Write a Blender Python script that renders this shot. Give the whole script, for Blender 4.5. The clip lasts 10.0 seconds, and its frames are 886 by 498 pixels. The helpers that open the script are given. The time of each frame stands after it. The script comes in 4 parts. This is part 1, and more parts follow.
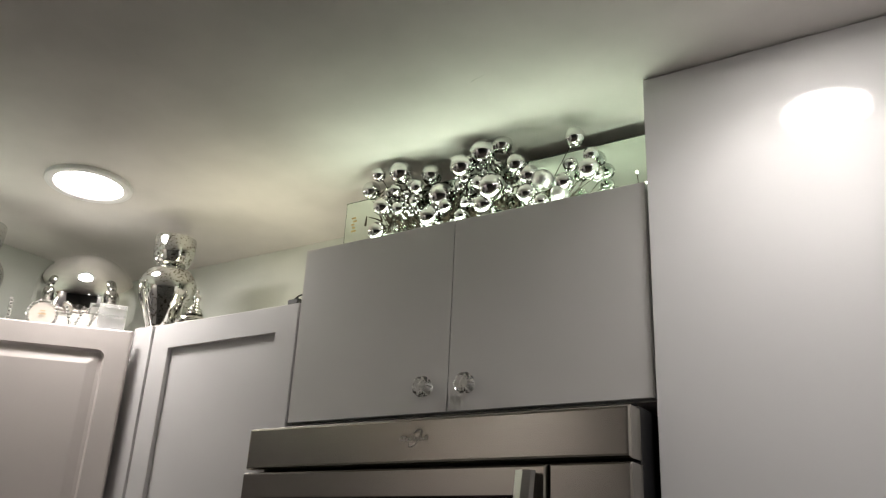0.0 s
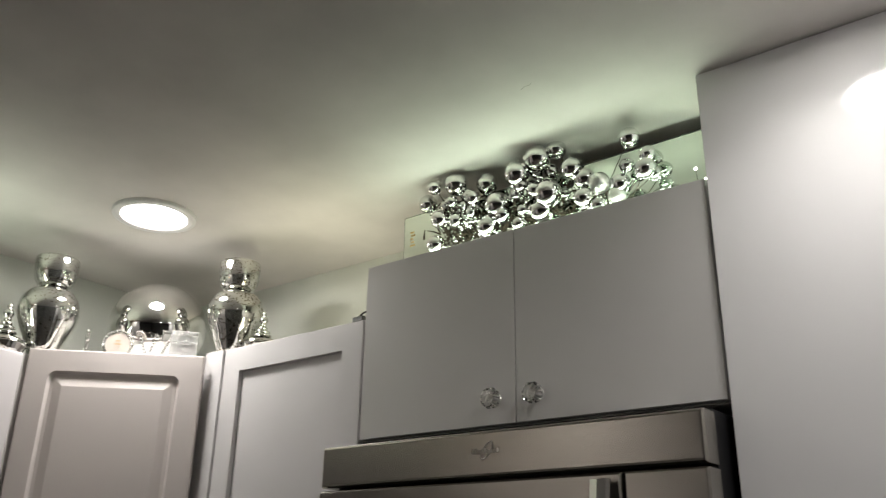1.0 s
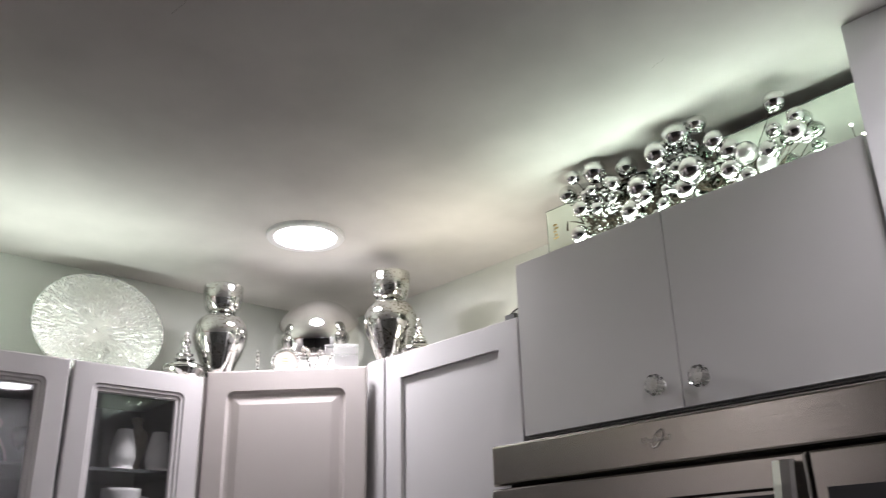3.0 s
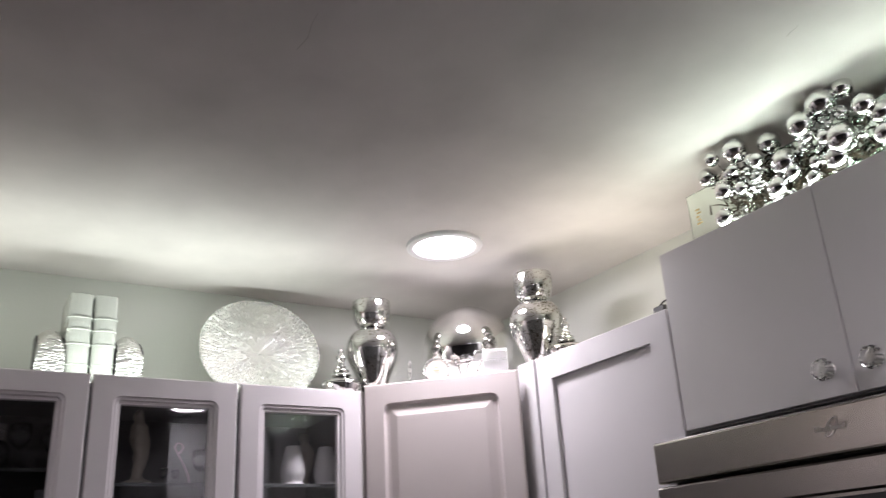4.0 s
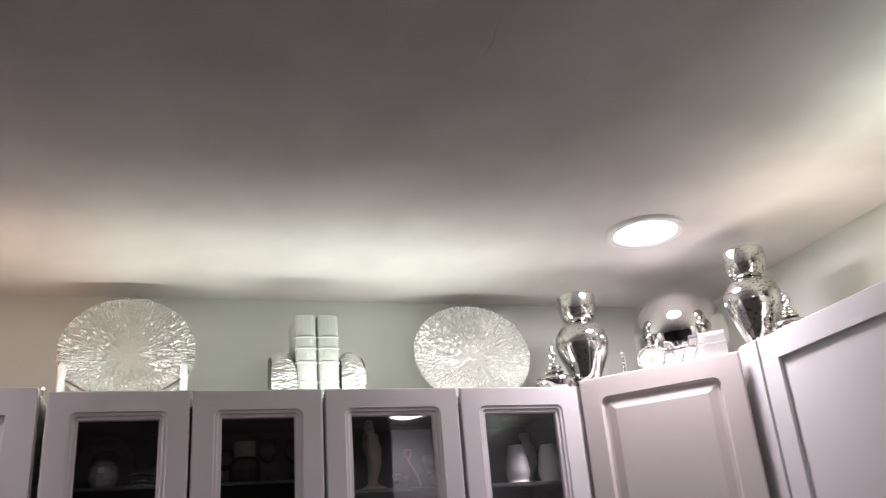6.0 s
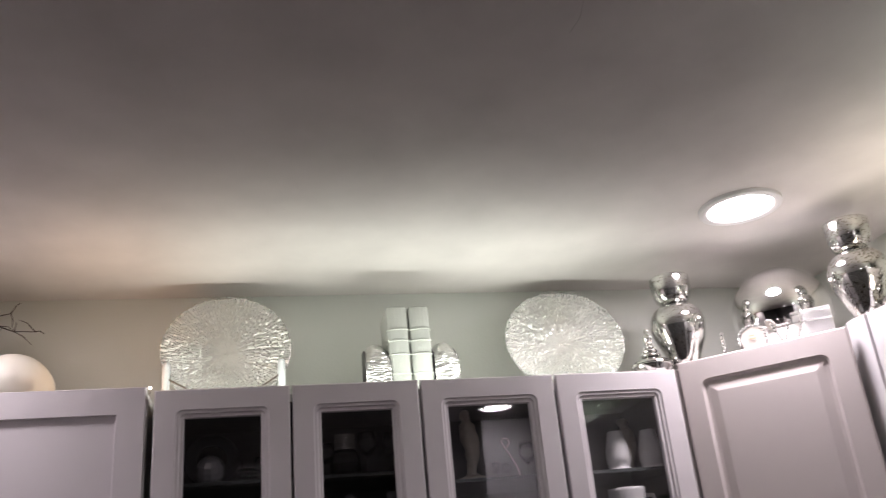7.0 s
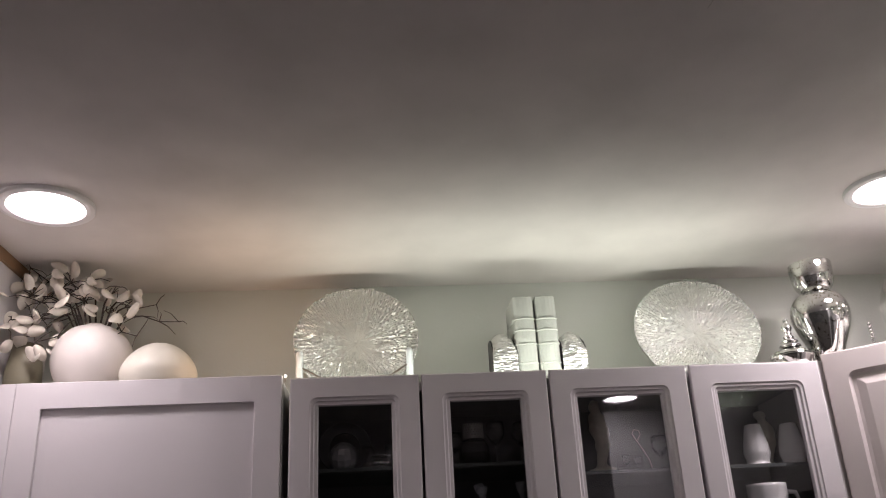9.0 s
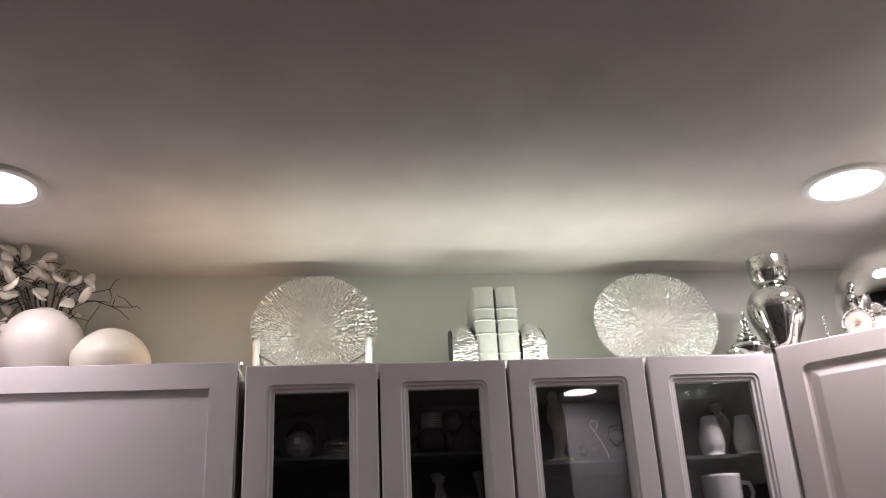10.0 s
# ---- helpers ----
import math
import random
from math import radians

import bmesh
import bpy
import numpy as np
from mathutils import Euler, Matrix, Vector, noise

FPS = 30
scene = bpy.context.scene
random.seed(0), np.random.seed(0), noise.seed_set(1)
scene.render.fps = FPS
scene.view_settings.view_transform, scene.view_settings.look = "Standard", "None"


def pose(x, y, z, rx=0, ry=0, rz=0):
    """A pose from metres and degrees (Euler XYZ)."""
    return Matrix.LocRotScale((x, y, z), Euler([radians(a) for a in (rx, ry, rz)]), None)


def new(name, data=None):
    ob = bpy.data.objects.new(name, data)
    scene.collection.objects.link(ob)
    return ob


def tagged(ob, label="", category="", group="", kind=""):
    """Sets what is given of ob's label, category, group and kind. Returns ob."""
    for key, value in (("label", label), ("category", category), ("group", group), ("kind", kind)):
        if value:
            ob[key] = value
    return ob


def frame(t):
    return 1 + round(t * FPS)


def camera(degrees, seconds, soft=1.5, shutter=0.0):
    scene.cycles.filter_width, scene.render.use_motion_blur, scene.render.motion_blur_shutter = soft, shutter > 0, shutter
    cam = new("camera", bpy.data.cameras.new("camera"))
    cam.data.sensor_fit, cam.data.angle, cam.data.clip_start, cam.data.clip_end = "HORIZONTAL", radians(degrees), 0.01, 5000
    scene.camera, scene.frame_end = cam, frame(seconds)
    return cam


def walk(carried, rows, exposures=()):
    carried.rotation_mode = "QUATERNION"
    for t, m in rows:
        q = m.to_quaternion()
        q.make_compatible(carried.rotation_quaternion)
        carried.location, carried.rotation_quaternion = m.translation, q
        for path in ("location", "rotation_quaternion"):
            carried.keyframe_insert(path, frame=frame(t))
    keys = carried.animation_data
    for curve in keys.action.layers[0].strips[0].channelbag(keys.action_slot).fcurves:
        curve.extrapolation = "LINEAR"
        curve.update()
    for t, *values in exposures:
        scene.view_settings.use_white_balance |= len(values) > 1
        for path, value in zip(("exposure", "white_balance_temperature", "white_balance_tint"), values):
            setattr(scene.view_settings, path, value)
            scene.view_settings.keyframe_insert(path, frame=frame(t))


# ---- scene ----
cam = camera(55.60, 10.0, soft=0.95, shutter=0.5)
PATH = [
    (0, pose(-0.0000, 0.0000, 1.5950, 111.499, -2.787, 32.282)),
    (0.5, pose(0.0013, -0.0005, 1.6024, 111.486, -1.959, 34.332)),
    (1, pose(0.0042, -0.0029, 1.6080, 111.631, -0.977, 37.435)),
    (1.5, pose(0.0029, -0.0022, 1.6072, 111.543, -0.602, 39.949)),
    (2, pose(-0.0012, -0.0070, 1.6073, 111.293, -0.284, 41.946)),
    (3.5, pose(0.0001, -0.0210, 1.6194, 111.382, 2.330, 53.549)),
    (4, pose(0.0042, -0.0207, 1.6266, 111.478, 3.108, 59.283)),
    (4.5, pose(0.0061, -0.0201, 1.6265, 111.672, 3.705, 63.138)),
    (5, pose(0.0057, -0.0238, 1.6292, 112.092, 4.051, 66.827)),
    (5.5, pose(0.0010, -0.0402, 1.6300, 112.230, 4.067, 70.402)),
    (7, pose(-0.0340, -0.0839, 1.6193, 112.380, 5.015, 79.137)),
    (7.5, pose(-0.0449, -0.0975, 1.6208, 112.445, 4.350, 82.734)),
    (8, pose(-0.0446, -0.1099, 1.6230, 112.343, 3.680, 85.414)),
    (8.5, pose(-0.0436, -0.1137, 1.6237, 112.416, 3.064, 86.854)),
    (9, pose(-0.0490, -0.1110, 1.6241, 112.202, 2.809, 86.615)),
    (9.5, pose(-0.0562, -0.1052, 1.6208, 111.978, 2.912, 85.461)),
    (10, pose(-0.0679, -0.1012, 1.6141, 111.744, 2.872, 84.029)),
]
EXPOSURES = [(0.0, 0.12, 6850, 7), (2.2, 0.08, 6500, 3), (3.3, 0.54, 6250, 17), (5.7, 0.50, 6400, 22), (7.0, 0.42, 6500, 23), (8.5, 0.20, 6650, 22), (10.0, 0.20, 6650, 22)]
walk(cam, PATH, EXPOSURES)

# ---- plan, in metres ----
CEIL = 2.438                      # ceiling
XW, YW = -2.316, 1.602            # long wall, cooker wall
XB, YA = -1.964, 1.267            # door fronts on the two walls
YS = 1.262                        # flat doors and tall cabinet
YM = 1.165                        # microwave front
ZB, ZD, ZS = 2.095, 2.112, 2.130  # door tops: glass doors, corner, shaker
ZT = 2.245                        # top of the cupboard over the microwave
LED_POWER = 2.1
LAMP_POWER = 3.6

# ---- world and lamps ----
world = bpy.data.worlds.new("world")
scene.world = world
world.use_nodes = True
world.node_tree.nodes["Background"].inputs[0].default_value = (0.9, 0.92, 1.0, 1)
world.node_tree.nodes["Background"].inputs[1].default_value = 0.02


def strip_lamp(name, a, b, power, colour, width=0.024):
    """A long thin lamp between two points that shines upwards: a light strip."""
    a, b = Vector(a), Vector(b)
    lamp = bpy.data.lights.new(name, "AREA")
    lamp.shape, lamp.size, lamp.size_y = "RECTANGLE", (b - a).length, width
    lamp.energy, lamp.color = power * (b - a).length, colour
    ob = new(name, lamp)
    ang = math.atan2(b.y - a.y, b.x - a.x)
    ob.matrix_world = Matrix.Translation((a + b) / 2) @ Matrix.Rotation(ang, 4, "Z") @ Matrix.Rotation(math.pi, 4, "X")
    return ob


strip_lamp("strip_light_slab", (-1.10, 1.304, ZT - 0.001), (-0.44, 1.304, ZT - 0.001), LED_POWER * 0.78, (0.85, 1.0, 0.83))
strip_lamp("strip_light_shaker", (-1.55, YA + 0.034, ZS - 0.010), (-1.21, YA + 0.034, ZS - 0.010), LED_POWER * 0.95, (1.0, 0.97, 0.76))
strip_lamp("strip_light_long", (XB - 0.036, -0.32, ZB - 0.011), (XB - 0.036, 0.24, ZB - 0.011), LED_POWER * 0.74, (0.88, 1.0, 0.85))
strip_lamp("strip_light_long", (XB - 0.036, 0.26, ZB - 0.011), (XB - 0.036, 0.80, ZB - 0.011), LED_POWER * 1.04, (0.88, 1.0, 0.85))
strip_lamp("strip_light_warm", (XB - 0.036, -0.48, ZB + 0.001), (XB - 0.036, -0.36, ZB + 0.001), LED_POWER * 1.15, (1.0, 0.64, 0.36))

# ---- materials ----


def material(name, colour, rough=0.5, metal=0.0, vary=0.06, scale=8.0, bump=0.0, bump_scale=60.0, coat=0.0, tint=None, spec=0.5, swing=0.06):
    m = bpy.data.materials.new(name)
    m.use_nodes = True
    nt = m.node_tree
    b = nt.nodes["Principled BSDF"]
    b.inputs["Roughness"].default_value, b.inputs["Metallic"].default_value = rough, metal
    b.inputs["Coat Weight"].default_value = coat
    b.inputs["Specular IOR Level"].default_value = spec
    tc = nt.nodes.new("ShaderNodeTexCoord")
    n1 = nt.nodes.new("ShaderNodeTexNoise")
    n1.inputs["Scale"].default_value, n1.inputs["Detail"].default_value = scale, 6
    nt.links.new(tc.outputs["Object"], n1.inputs["Vector"])
    ramp = nt.nodes.new("ShaderNodeValToRGB")
    other = tint or [c * (1 - 2 * vary) for c in colour]
    ramp.color_ramp.elements[0].position, ramp.color_ramp.elements[1].position = 0.3, 0.7
    ramp.color_ramp.elements[0].color = (*other, 1)
    ramp.color_ramp.elements[1].color = (*colour, 1)
    nt.links.new(n1.outputs["Fac"], ramp.inputs["Fac"])
    nt.links.new(ramp.outputs["Color"], b.inputs["Base Color"])
    n3 = nt.nodes.new("ShaderNodeTexNoise")
    n3.inputs["Scale"].default_value, n3.inputs["Detail"].default_value = scale * 4, 4
    nt.links.new(tc.outputs["Object"], n3.inputs["Vector"])
    mr = nt.nodes.new("ShaderNodeMapRange")
    mr.inputs["To Min"].default_value, mr.inputs["To Max"].default_value = max(rough - swing, 0.0), rough + swing
    nt.links.new(n3.outputs["Fac"], mr.inputs["Value"])
    nt.links.new(mr.outputs["Result"], b.inputs["Roughness"])
    if bump:
        n2 = nt.nodes.new("ShaderNodeTexNoise")
        n2.inputs["Scale"].default_value, n2.inputs["Detail"].default_value = bump_scale, 5
        nt.links.new(tc.outputs["Object"], n2.inputs["Vector"])
        bp = nt.nodes.new("ShaderNodeBump")
        bp.inputs["Strength"].default_value, bp.inputs["Distance"].default_value = bump, 0.004
        nt.links.new(n2.outputs["Fac"], bp.inputs["Height"])
        nt.links.new(bp.outputs["Normal"], b.inputs["Normal"])
    return m


def glow(name, colour, strength):
    m = bpy.data.materials.new(name)
    m.use_nodes = True
    b = m.node_tree.nodes["Principled BSDF"]
    b.inputs["Base Color"].default_value = (0.9, 0.9, 0.9, 1)
    b.inputs["Emission Color"].default_value = (*colour, 1)
    b.inputs["Emission Strength"].default_value = strength
    return m


def glass(name, colour=(1, 1, 1), rough=0.0, ior=1.45, body=1.0, bump=0.0, bump_scale=80, metal=0.0):
    m = bpy.data.materials.new(name)
    m.use_nodes = True
    nt = m.node_tree
    b = nt.nodes["Principled BSDF"]
    b.inputs["Base Color"].default_value = (*colour, 1)
    b.inputs["Roughness"].default_value, b.inputs["IOR"].default_value = rough, ior
    b.inputs["Transmission Weight"].default_value = body
    b.inputs["Metallic"].default_value = metal
    if bump:
        tc = nt.nodes.new("ShaderNodeTexCoord")
        n = nt.nodes.new("ShaderNodeTexVoronoi")
        n.inputs["Scale"].default_value = bump_scale
        nt.links.new(tc.outputs["Object"], n.inputs["Vector"])
        bp = nt.nodes.new("ShaderNodeBump")
        bp.inputs["Strength"].default_value, bp.inputs["Distance"].default_value = bump, 0.003
        nt.links.new(n.outputs["Distance"], bp.inputs["Height"])
        nt.links.new(bp.outputs["Normal"], b.inputs["Normal"])
    return m


def pane_glass(name, tint):
    """Thin cabinet glass: clear straight through, with the mirror-like gloss of both faces."""
    m = bpy.data.materials.new(name)
    m.use_nodes = True
    nt = m.node_tree
    nt.nodes.remove(nt.nodes["Principled BSDF"])
    out = nt.nodes["Material Output"]
    tr, gl, mix, fr = (nt.nodes.new("ShaderNode" + k) for k in ("BsdfTransparent", "BsdfGlossy", "MixShader", "Fresnel"))
    tr.inputs["Color"].default_value = (*tint, 1)
    gl.inputs["Roughness"].default_value = 0.01
    fr.inputs["IOR"].default_value = 1.62
    nt.links.new(fr.outputs[0], mix.inputs[0])
    nt.links.new(tr.outputs[0], mix.inputs[1])
    nt.links.new(gl.outputs[0], mix.inputs[2])
    nt.links.new(mix.outputs[0], out.inputs["Surface"])
    return m


def mercury(name, speck=0.5):
    """Silvered glass with dark age specks."""
    m = bpy.data.materials.new(name)
    m.use_nodes = True
    nt = m.node_tree
    b = nt.nodes["Principled BSDF"]
    tc = nt.nodes.new("ShaderNodeTexCoord")
    n = nt.nodes.new("ShaderNodeTexNoise")
    n.inputs["Scale"].default_value, n.inputs["Detail"].default_value, n.inputs["Roughness"].default_value = 150, 3, 0.7
    big = nt.nodes.new("ShaderNodeTexNoise")
    big.inputs["Scale"].default_value = 14
    add = nt.nodes.new("ShaderNodeMath")
    add.operation = "MULTIPLY_ADD"
    add.inputs[1].default_value = 0.35
    for q in (n, big):
        nt.links.new(tc.outputs["Object"], q.inputs["Vector"])
    nt.links.new(big.outputs["Fac"], add.inputs[0])
    nt.links.new(n.outputs["Fac"], add.inputs[2])
    ramp = nt.nodes.new("ShaderNodeValToRGB")
    ramp.color_ramp.elements[0].position, ramp.color_ramp.elements[0].color = 0.715 + 0.05 * (1 - speck), (0.64, 0.64, 0.615, 1)
    ramp.color_ramp.elements[1].position, ramp.color_ramp.elements[1].color = 0.745 + 0.05 * (1 - speck), (0.16, 0.14, 0.10, 1)
    nt.links.new(add.outputs[0], ramp.inputs["Fac"])
    nt.links.new(ramp.outputs["Color"], b.inputs["Base Color"])
    b.inputs["Metallic"].default_value = 0.96
    b.inputs["Roughness"].default_value = 0.08
    wave = nt.nodes.new("ShaderNodeTexNoise")
    wave.inputs["Scale"].default_value, wave.inputs["Detail"].default_value = 38, 2
    bp = nt.nodes.new("ShaderNodeBump")
    bp.inputs["Strength"].default_value, bp.inputs["Distance"].default_value = 0.25, 0.002
    nt.links.new(tc.outputs["Object"], wave.inputs["Vector"])
    nt.links.new(wave.outputs["Fac"], bp.inputs["Height"])
    nt.links.new(bp.outputs["Normal"], b.inputs["Normal"])
    return m


def brushed(name, colour):
    """Steel with fine horizontal brush lines."""
    m = bpy.data.materials.new(name)
    m.use_nodes = True
    nt = m.node_tree
    b = nt.nodes["Principled BSDF"]
    b.inputs["Metallic"].default_value = 1.0
    tc, mp, n, ramp, mr = (nt.nodes.new("ShaderNode" + k) for k in ("TexCoord", "Mapping", "TexNoise", "ValToRGB", "MapRange"))
    mp.inputs["Scale"].default_value = (2.0, 2.0, 700.0)
    n.inputs["Scale"].default_value, n.inputs["Detail"].default_value = 1.0, 3
    nt.links.new(tc.outputs["Object"], mp.inputs["Vector"])
    nt.links.new(mp.outputs["Vector"], n.inputs["Vector"])
    ramp.color_ramp.elements[0].color = (*[c * 0.9 for c in colour], 1)
    ramp.color_ramp.elements[1].color = (*colour, 1)
    nt.links.new(n.outputs["Fac"], ramp.inputs["Fac"])
    nt.links.new(ramp.outputs["Color"], b.inputs["Base Color"])
    mr.inputs["To Min"].default_value, mr.inputs["To Max"].default_value = 0.20, 0.30
    nt.links.new(n.outputs["Fac"], mr.inputs["Value"])
    nt.links.new(mr.outputs["Result"], b.inputs["Roughness"])
    return m


CEILING = material("ceiling_paint", (0.72, 0.685, 0.655), 0.85, vary=0.085, scale=4.5, bump=0.5, bump_scale=5)
WALL = material("wall_paint", (0.66, 0.68, 0.63), 0.75, vary=0.02, scale=3, bump=0.1, bump_scale=120)
ROOM = material("far_wall_paint", (0.15, 0.145, 0.14), 0.8, vary=0.04, scale=2)
FLOOR = material("floor_tile", (0.17, 0.145, 0.13), 0.5, vary=0.1, scale=3)
PINK = material("thermofoil_warm_white", (0.66, 0.60, 0.585), 0.42, vary=0.02, scale=5, bump=0.03, bump_scale=200)
LILAC = material("painted_door_white", (0.66, 0.625, 0.64), 0.42, vary=0.02, scale=5, bump=0.03, bump_scale=200)
WHITE = material("shaker_paint_white", (0.66, 0.64, 0.65), 0.42, vary=0.02, scale=5, bump=0.03, bump_scale=200)
SLAB = material("flat_door_laminate", (0.58, 0.565, 0.56), 0.38, vary=0.02, scale=4)
TALL = material("tall_cabinet_laminate", (0.74, 0.73, 0.74), 0.085, vary=0.015, scale=4, swing=0.01, spec=0.4)
CARCASS = material("carcass_white", (0.62, 0.60, 0.58), 0.5, vary=0.03)
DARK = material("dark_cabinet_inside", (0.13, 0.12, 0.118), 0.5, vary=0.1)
GAP = material("black_plastic", (0.02, 0.02, 0.022), 0.4, vary=0.1)
STEEL = brushed("brushed_steel", (0.40, 0.375, 0.34))
STEEL_LIGHT = material("satin_handle", (0.72, 0.71, 0.69), 0.3, 1.0, vary=0.03)
BADGE = material("badge_metal", (0.42, 0.40, 0.37), 0.35, 1.0, vary=0.05)
SILVER = material("silver_mirror_ball", (0.80, 0.80, 0.79), 0.03, 1.0, vary=0.01, swing=0.02)
SATIN = material("frosted_silver_ball", (0.88, 0.88, 0.86), 0.35, 1.0, vary=0.03)
FACET = material("mirror_facet", (0.95, 0.95, 0.95), 0.20, 0.72, vary=0.02)
SPHERE = material("gazing_ball_silver", (0.80, 0.80, 0.79), 0.06, 1.0, vary=0.01, swing=0.02)
MERC = mercury("mercury_glass_specked", 0.0)
MERC_B = mercury("mercury_glass_worn", 0.5)
FOIL = material("hammered_silver", (0.90, 0.90, 0.88), 0.30, 1.0, vary=0.05, scale=30, bump=0.4, bump_scale=90)
MIRROR = material("mirror_silver", (0.80, 0.88, 0.80), 0.02, 1.0, vary=0.01)
EDGE = material("green_glass_edge", (0.05, 0.09, 0.06), 0.2, vary=0.1)
STEM = material("dark_wire_stem", (0.075, 0.055, 0.035), 0.5, vary=0.2, scale=60)
TWIG = material("brown_twig", (0.07, 0.05, 0.04), 0.7, vary=0.25, scale=60, bump=0.3)
LEAF = material("dried_petal", (0.72, 0.66, 0.57), 0.6, vary=0.08, scale=30, bump=0.2)
CERAMIC = material("matt_white_ceramic", (0.70, 0.65, 0.61), 0.55, vary=0.02, scale=12)
CREAM = material("cream_ceramic", (0.72, 0.69, 0.60), 0.45, vary=0.02, scale=12)
OLIVE = material("grey_green_ceramic", (0.20, 0.18, 0.12), 0.55, vary=0.1, scale=12)
BOOK = material("white_book_binding", (0.50, 0.52, 0.48), 0.5, vary=0.04, scale=25, bump=0.15, bump_scale=150)
PORCELAIN = material("white_porcelain", (0.84, 0.83, 0.81), 0.25, vary=0.04, scale=40)
FIGURE = material("ivory_resin", (0.62, 0.56, 0.46), 0.5, vary=0.15, scale=30, bump=0.5, bump_scale=70)
WOOD = material("wood_trim", (0.34, 0.20, 0.11), 0.5, vary=0.15, scale=20)
TRIM = material("lamp_trim_white", (0.78, 0.77, 0.76), 0.4, vary=0.02)
POST = material("white_stand", (0.60, 0.63, 0.64), 0.35, vary=0.02)
CRACK = material("crack_shadow", (0.36, 0.33, 0.30), 0.9, vary=0.1)
LENS = glow("lamp_lens", (1.0, 0.97, 0.96), 20.0)
BULB = glow("led_bulb", (1.0, 0.95, 0.85), 8.0)
PLATE = glass("textured_plate_glass", (0.82, 0.82, 0.78), 0.06, 1.7, 0.5, metal=0.42)
BLOCK = glass("clear_block_glass", (0.95, 0.95, 0.95), 0.05, 1.5, 0.7)
CRYSTAL = glass("crystal", (1, 1, 1), 0.02, 1.55)
CUT = glass("cut_crystal", (0.95, 0.97, 1.0), 0.03, 1.8, 0.80, bump=1.0, bump_scale=110)
PANE = pane_glass("cabinet_pane", (0.94, 0.94, 0.95))
SHELF = glass("shelf_glass", (0.5, 0.55, 0.53), 0.05, 1.45, 0.8)

# ---- mesh helpers ----


def part(name, bm, mat, parent=None, label="", smooth=False):
    me = bpy.data.meshes.new(name)
    if smooth:
        for f in bm.faces:
            f.smooth = True
    bm.normal_update()
    bm.to_mesh(me)
    bm.free()
    me.materials.append(mat)
    ob = new(name, me)
    ob.parent = parent
    if label:
        tagged(ob, label)
    return ob


def thing(name, m, label, category, group="", kind=""):
    ob = new(name)
    ob.matrix_world = m
    ob.empty_display_size = 0.05
    return tagged(ob, label, category, group, kind)


def box(x0, x1, y0, y1, z0, z1, bevel=0.0, bm=None):
    bm = bm or bmesh.new()
    got = bmesh.ops.create_cube(bm, size=1.0, matrix=Matrix.Translation(((x0 + x1) / 2, (y0 + y1) / 2, (z0 + z1) / 2)) @ Matrix.Diagonal((x1 - x0, y1 - y0, z1 - z0, 1)))
    if bevel:
        edges = list({e for v in got["verts"] for e in v.link_edges})
        bmesh.ops.bevel(bm, geom=edges, offset=bevel, segments=2, affect="EDGES", profile=0.5)
    return bm


def rrect(w, h, inset, y, r, n=5):
    """A rounded rectangle in the xz plane, centred, as a list of points."""
    a, b = w / 2 - inset, h / 2 - inset
    r = max(r, 0.0004)
    pts = []
    for cx, cz, start in ((a - r, b - r, 0), (-a + r, b - r, 90), (-a + r, -b + r, 180), (a - r, -b + r, 270)):
        for i in range(n + 1):
            t = radians(start + 90 * i / n)
            pts.append(Vector((cx + r * math.cos(t), y, cz + r * math.sin(t))))
    return pts


def loft(loops, cap_first=True, cap_last=True, ring=False, bm=None):
    bm = bm or bmesh.new()
    vs = [[bm.verts.new(p) for p in loop] for loop in loops]
    n = len(loops[0])
    pairs = list(zip(vs, vs[1:]))
    if ring:
        pairs.append((vs[-1], vs[0]))
    for a, b in pairs:
        for i in range(n):
            bm.faces.new((a[i], a[(i + 1) % n], b[(i + 1) % n], b[i]))
    if not ring:
        if cap_first:
            bm.faces.new(list(reversed(vs[0])))
        if cap_last:
            bm.faces.new(vs[-1])
    bmesh.ops.recalc_face_normals(bm, faces=bm.faces)
    return bm


def lathe(profile, n=48, bm=None, m=None):
    """A turned solid from (radius, height) pairs; ends on the axis close themselves."""
    bm = bm or bmesh.new()
    rows = []
    for r, z in profile:
        if r < 1e-5:
            rows.append([bm.verts.new((0, 0, z))])
        else:
            rows.append([bm.verts.new((r * math.cos(2 * math.pi * i / n), r * math.sin(2 * math.pi * i / n), z)) for i in range(n)])
    for a, b in zip(rows, rows[1:]):
        for i in range(n):
            j = (i + 1) % n
            if len(a) == 1 and len(b) == 1:
                continue
            if len(a) == 1:
                bm.faces.new((a[0], b[j], b[i]))
            elif len(b) == 1:
                bm.faces.new((a[i], a[j], b[0]))
            else:
                bm.faces.new((a[i], a[j], b[j], b[i]))
    if m is not None:
        bmesh.ops.transform(bm, matrix=m, verts=[v for row in rows for v in row])
    bmesh.ops.recalc_face_normals(bm, faces=bm.faces)
    return bm


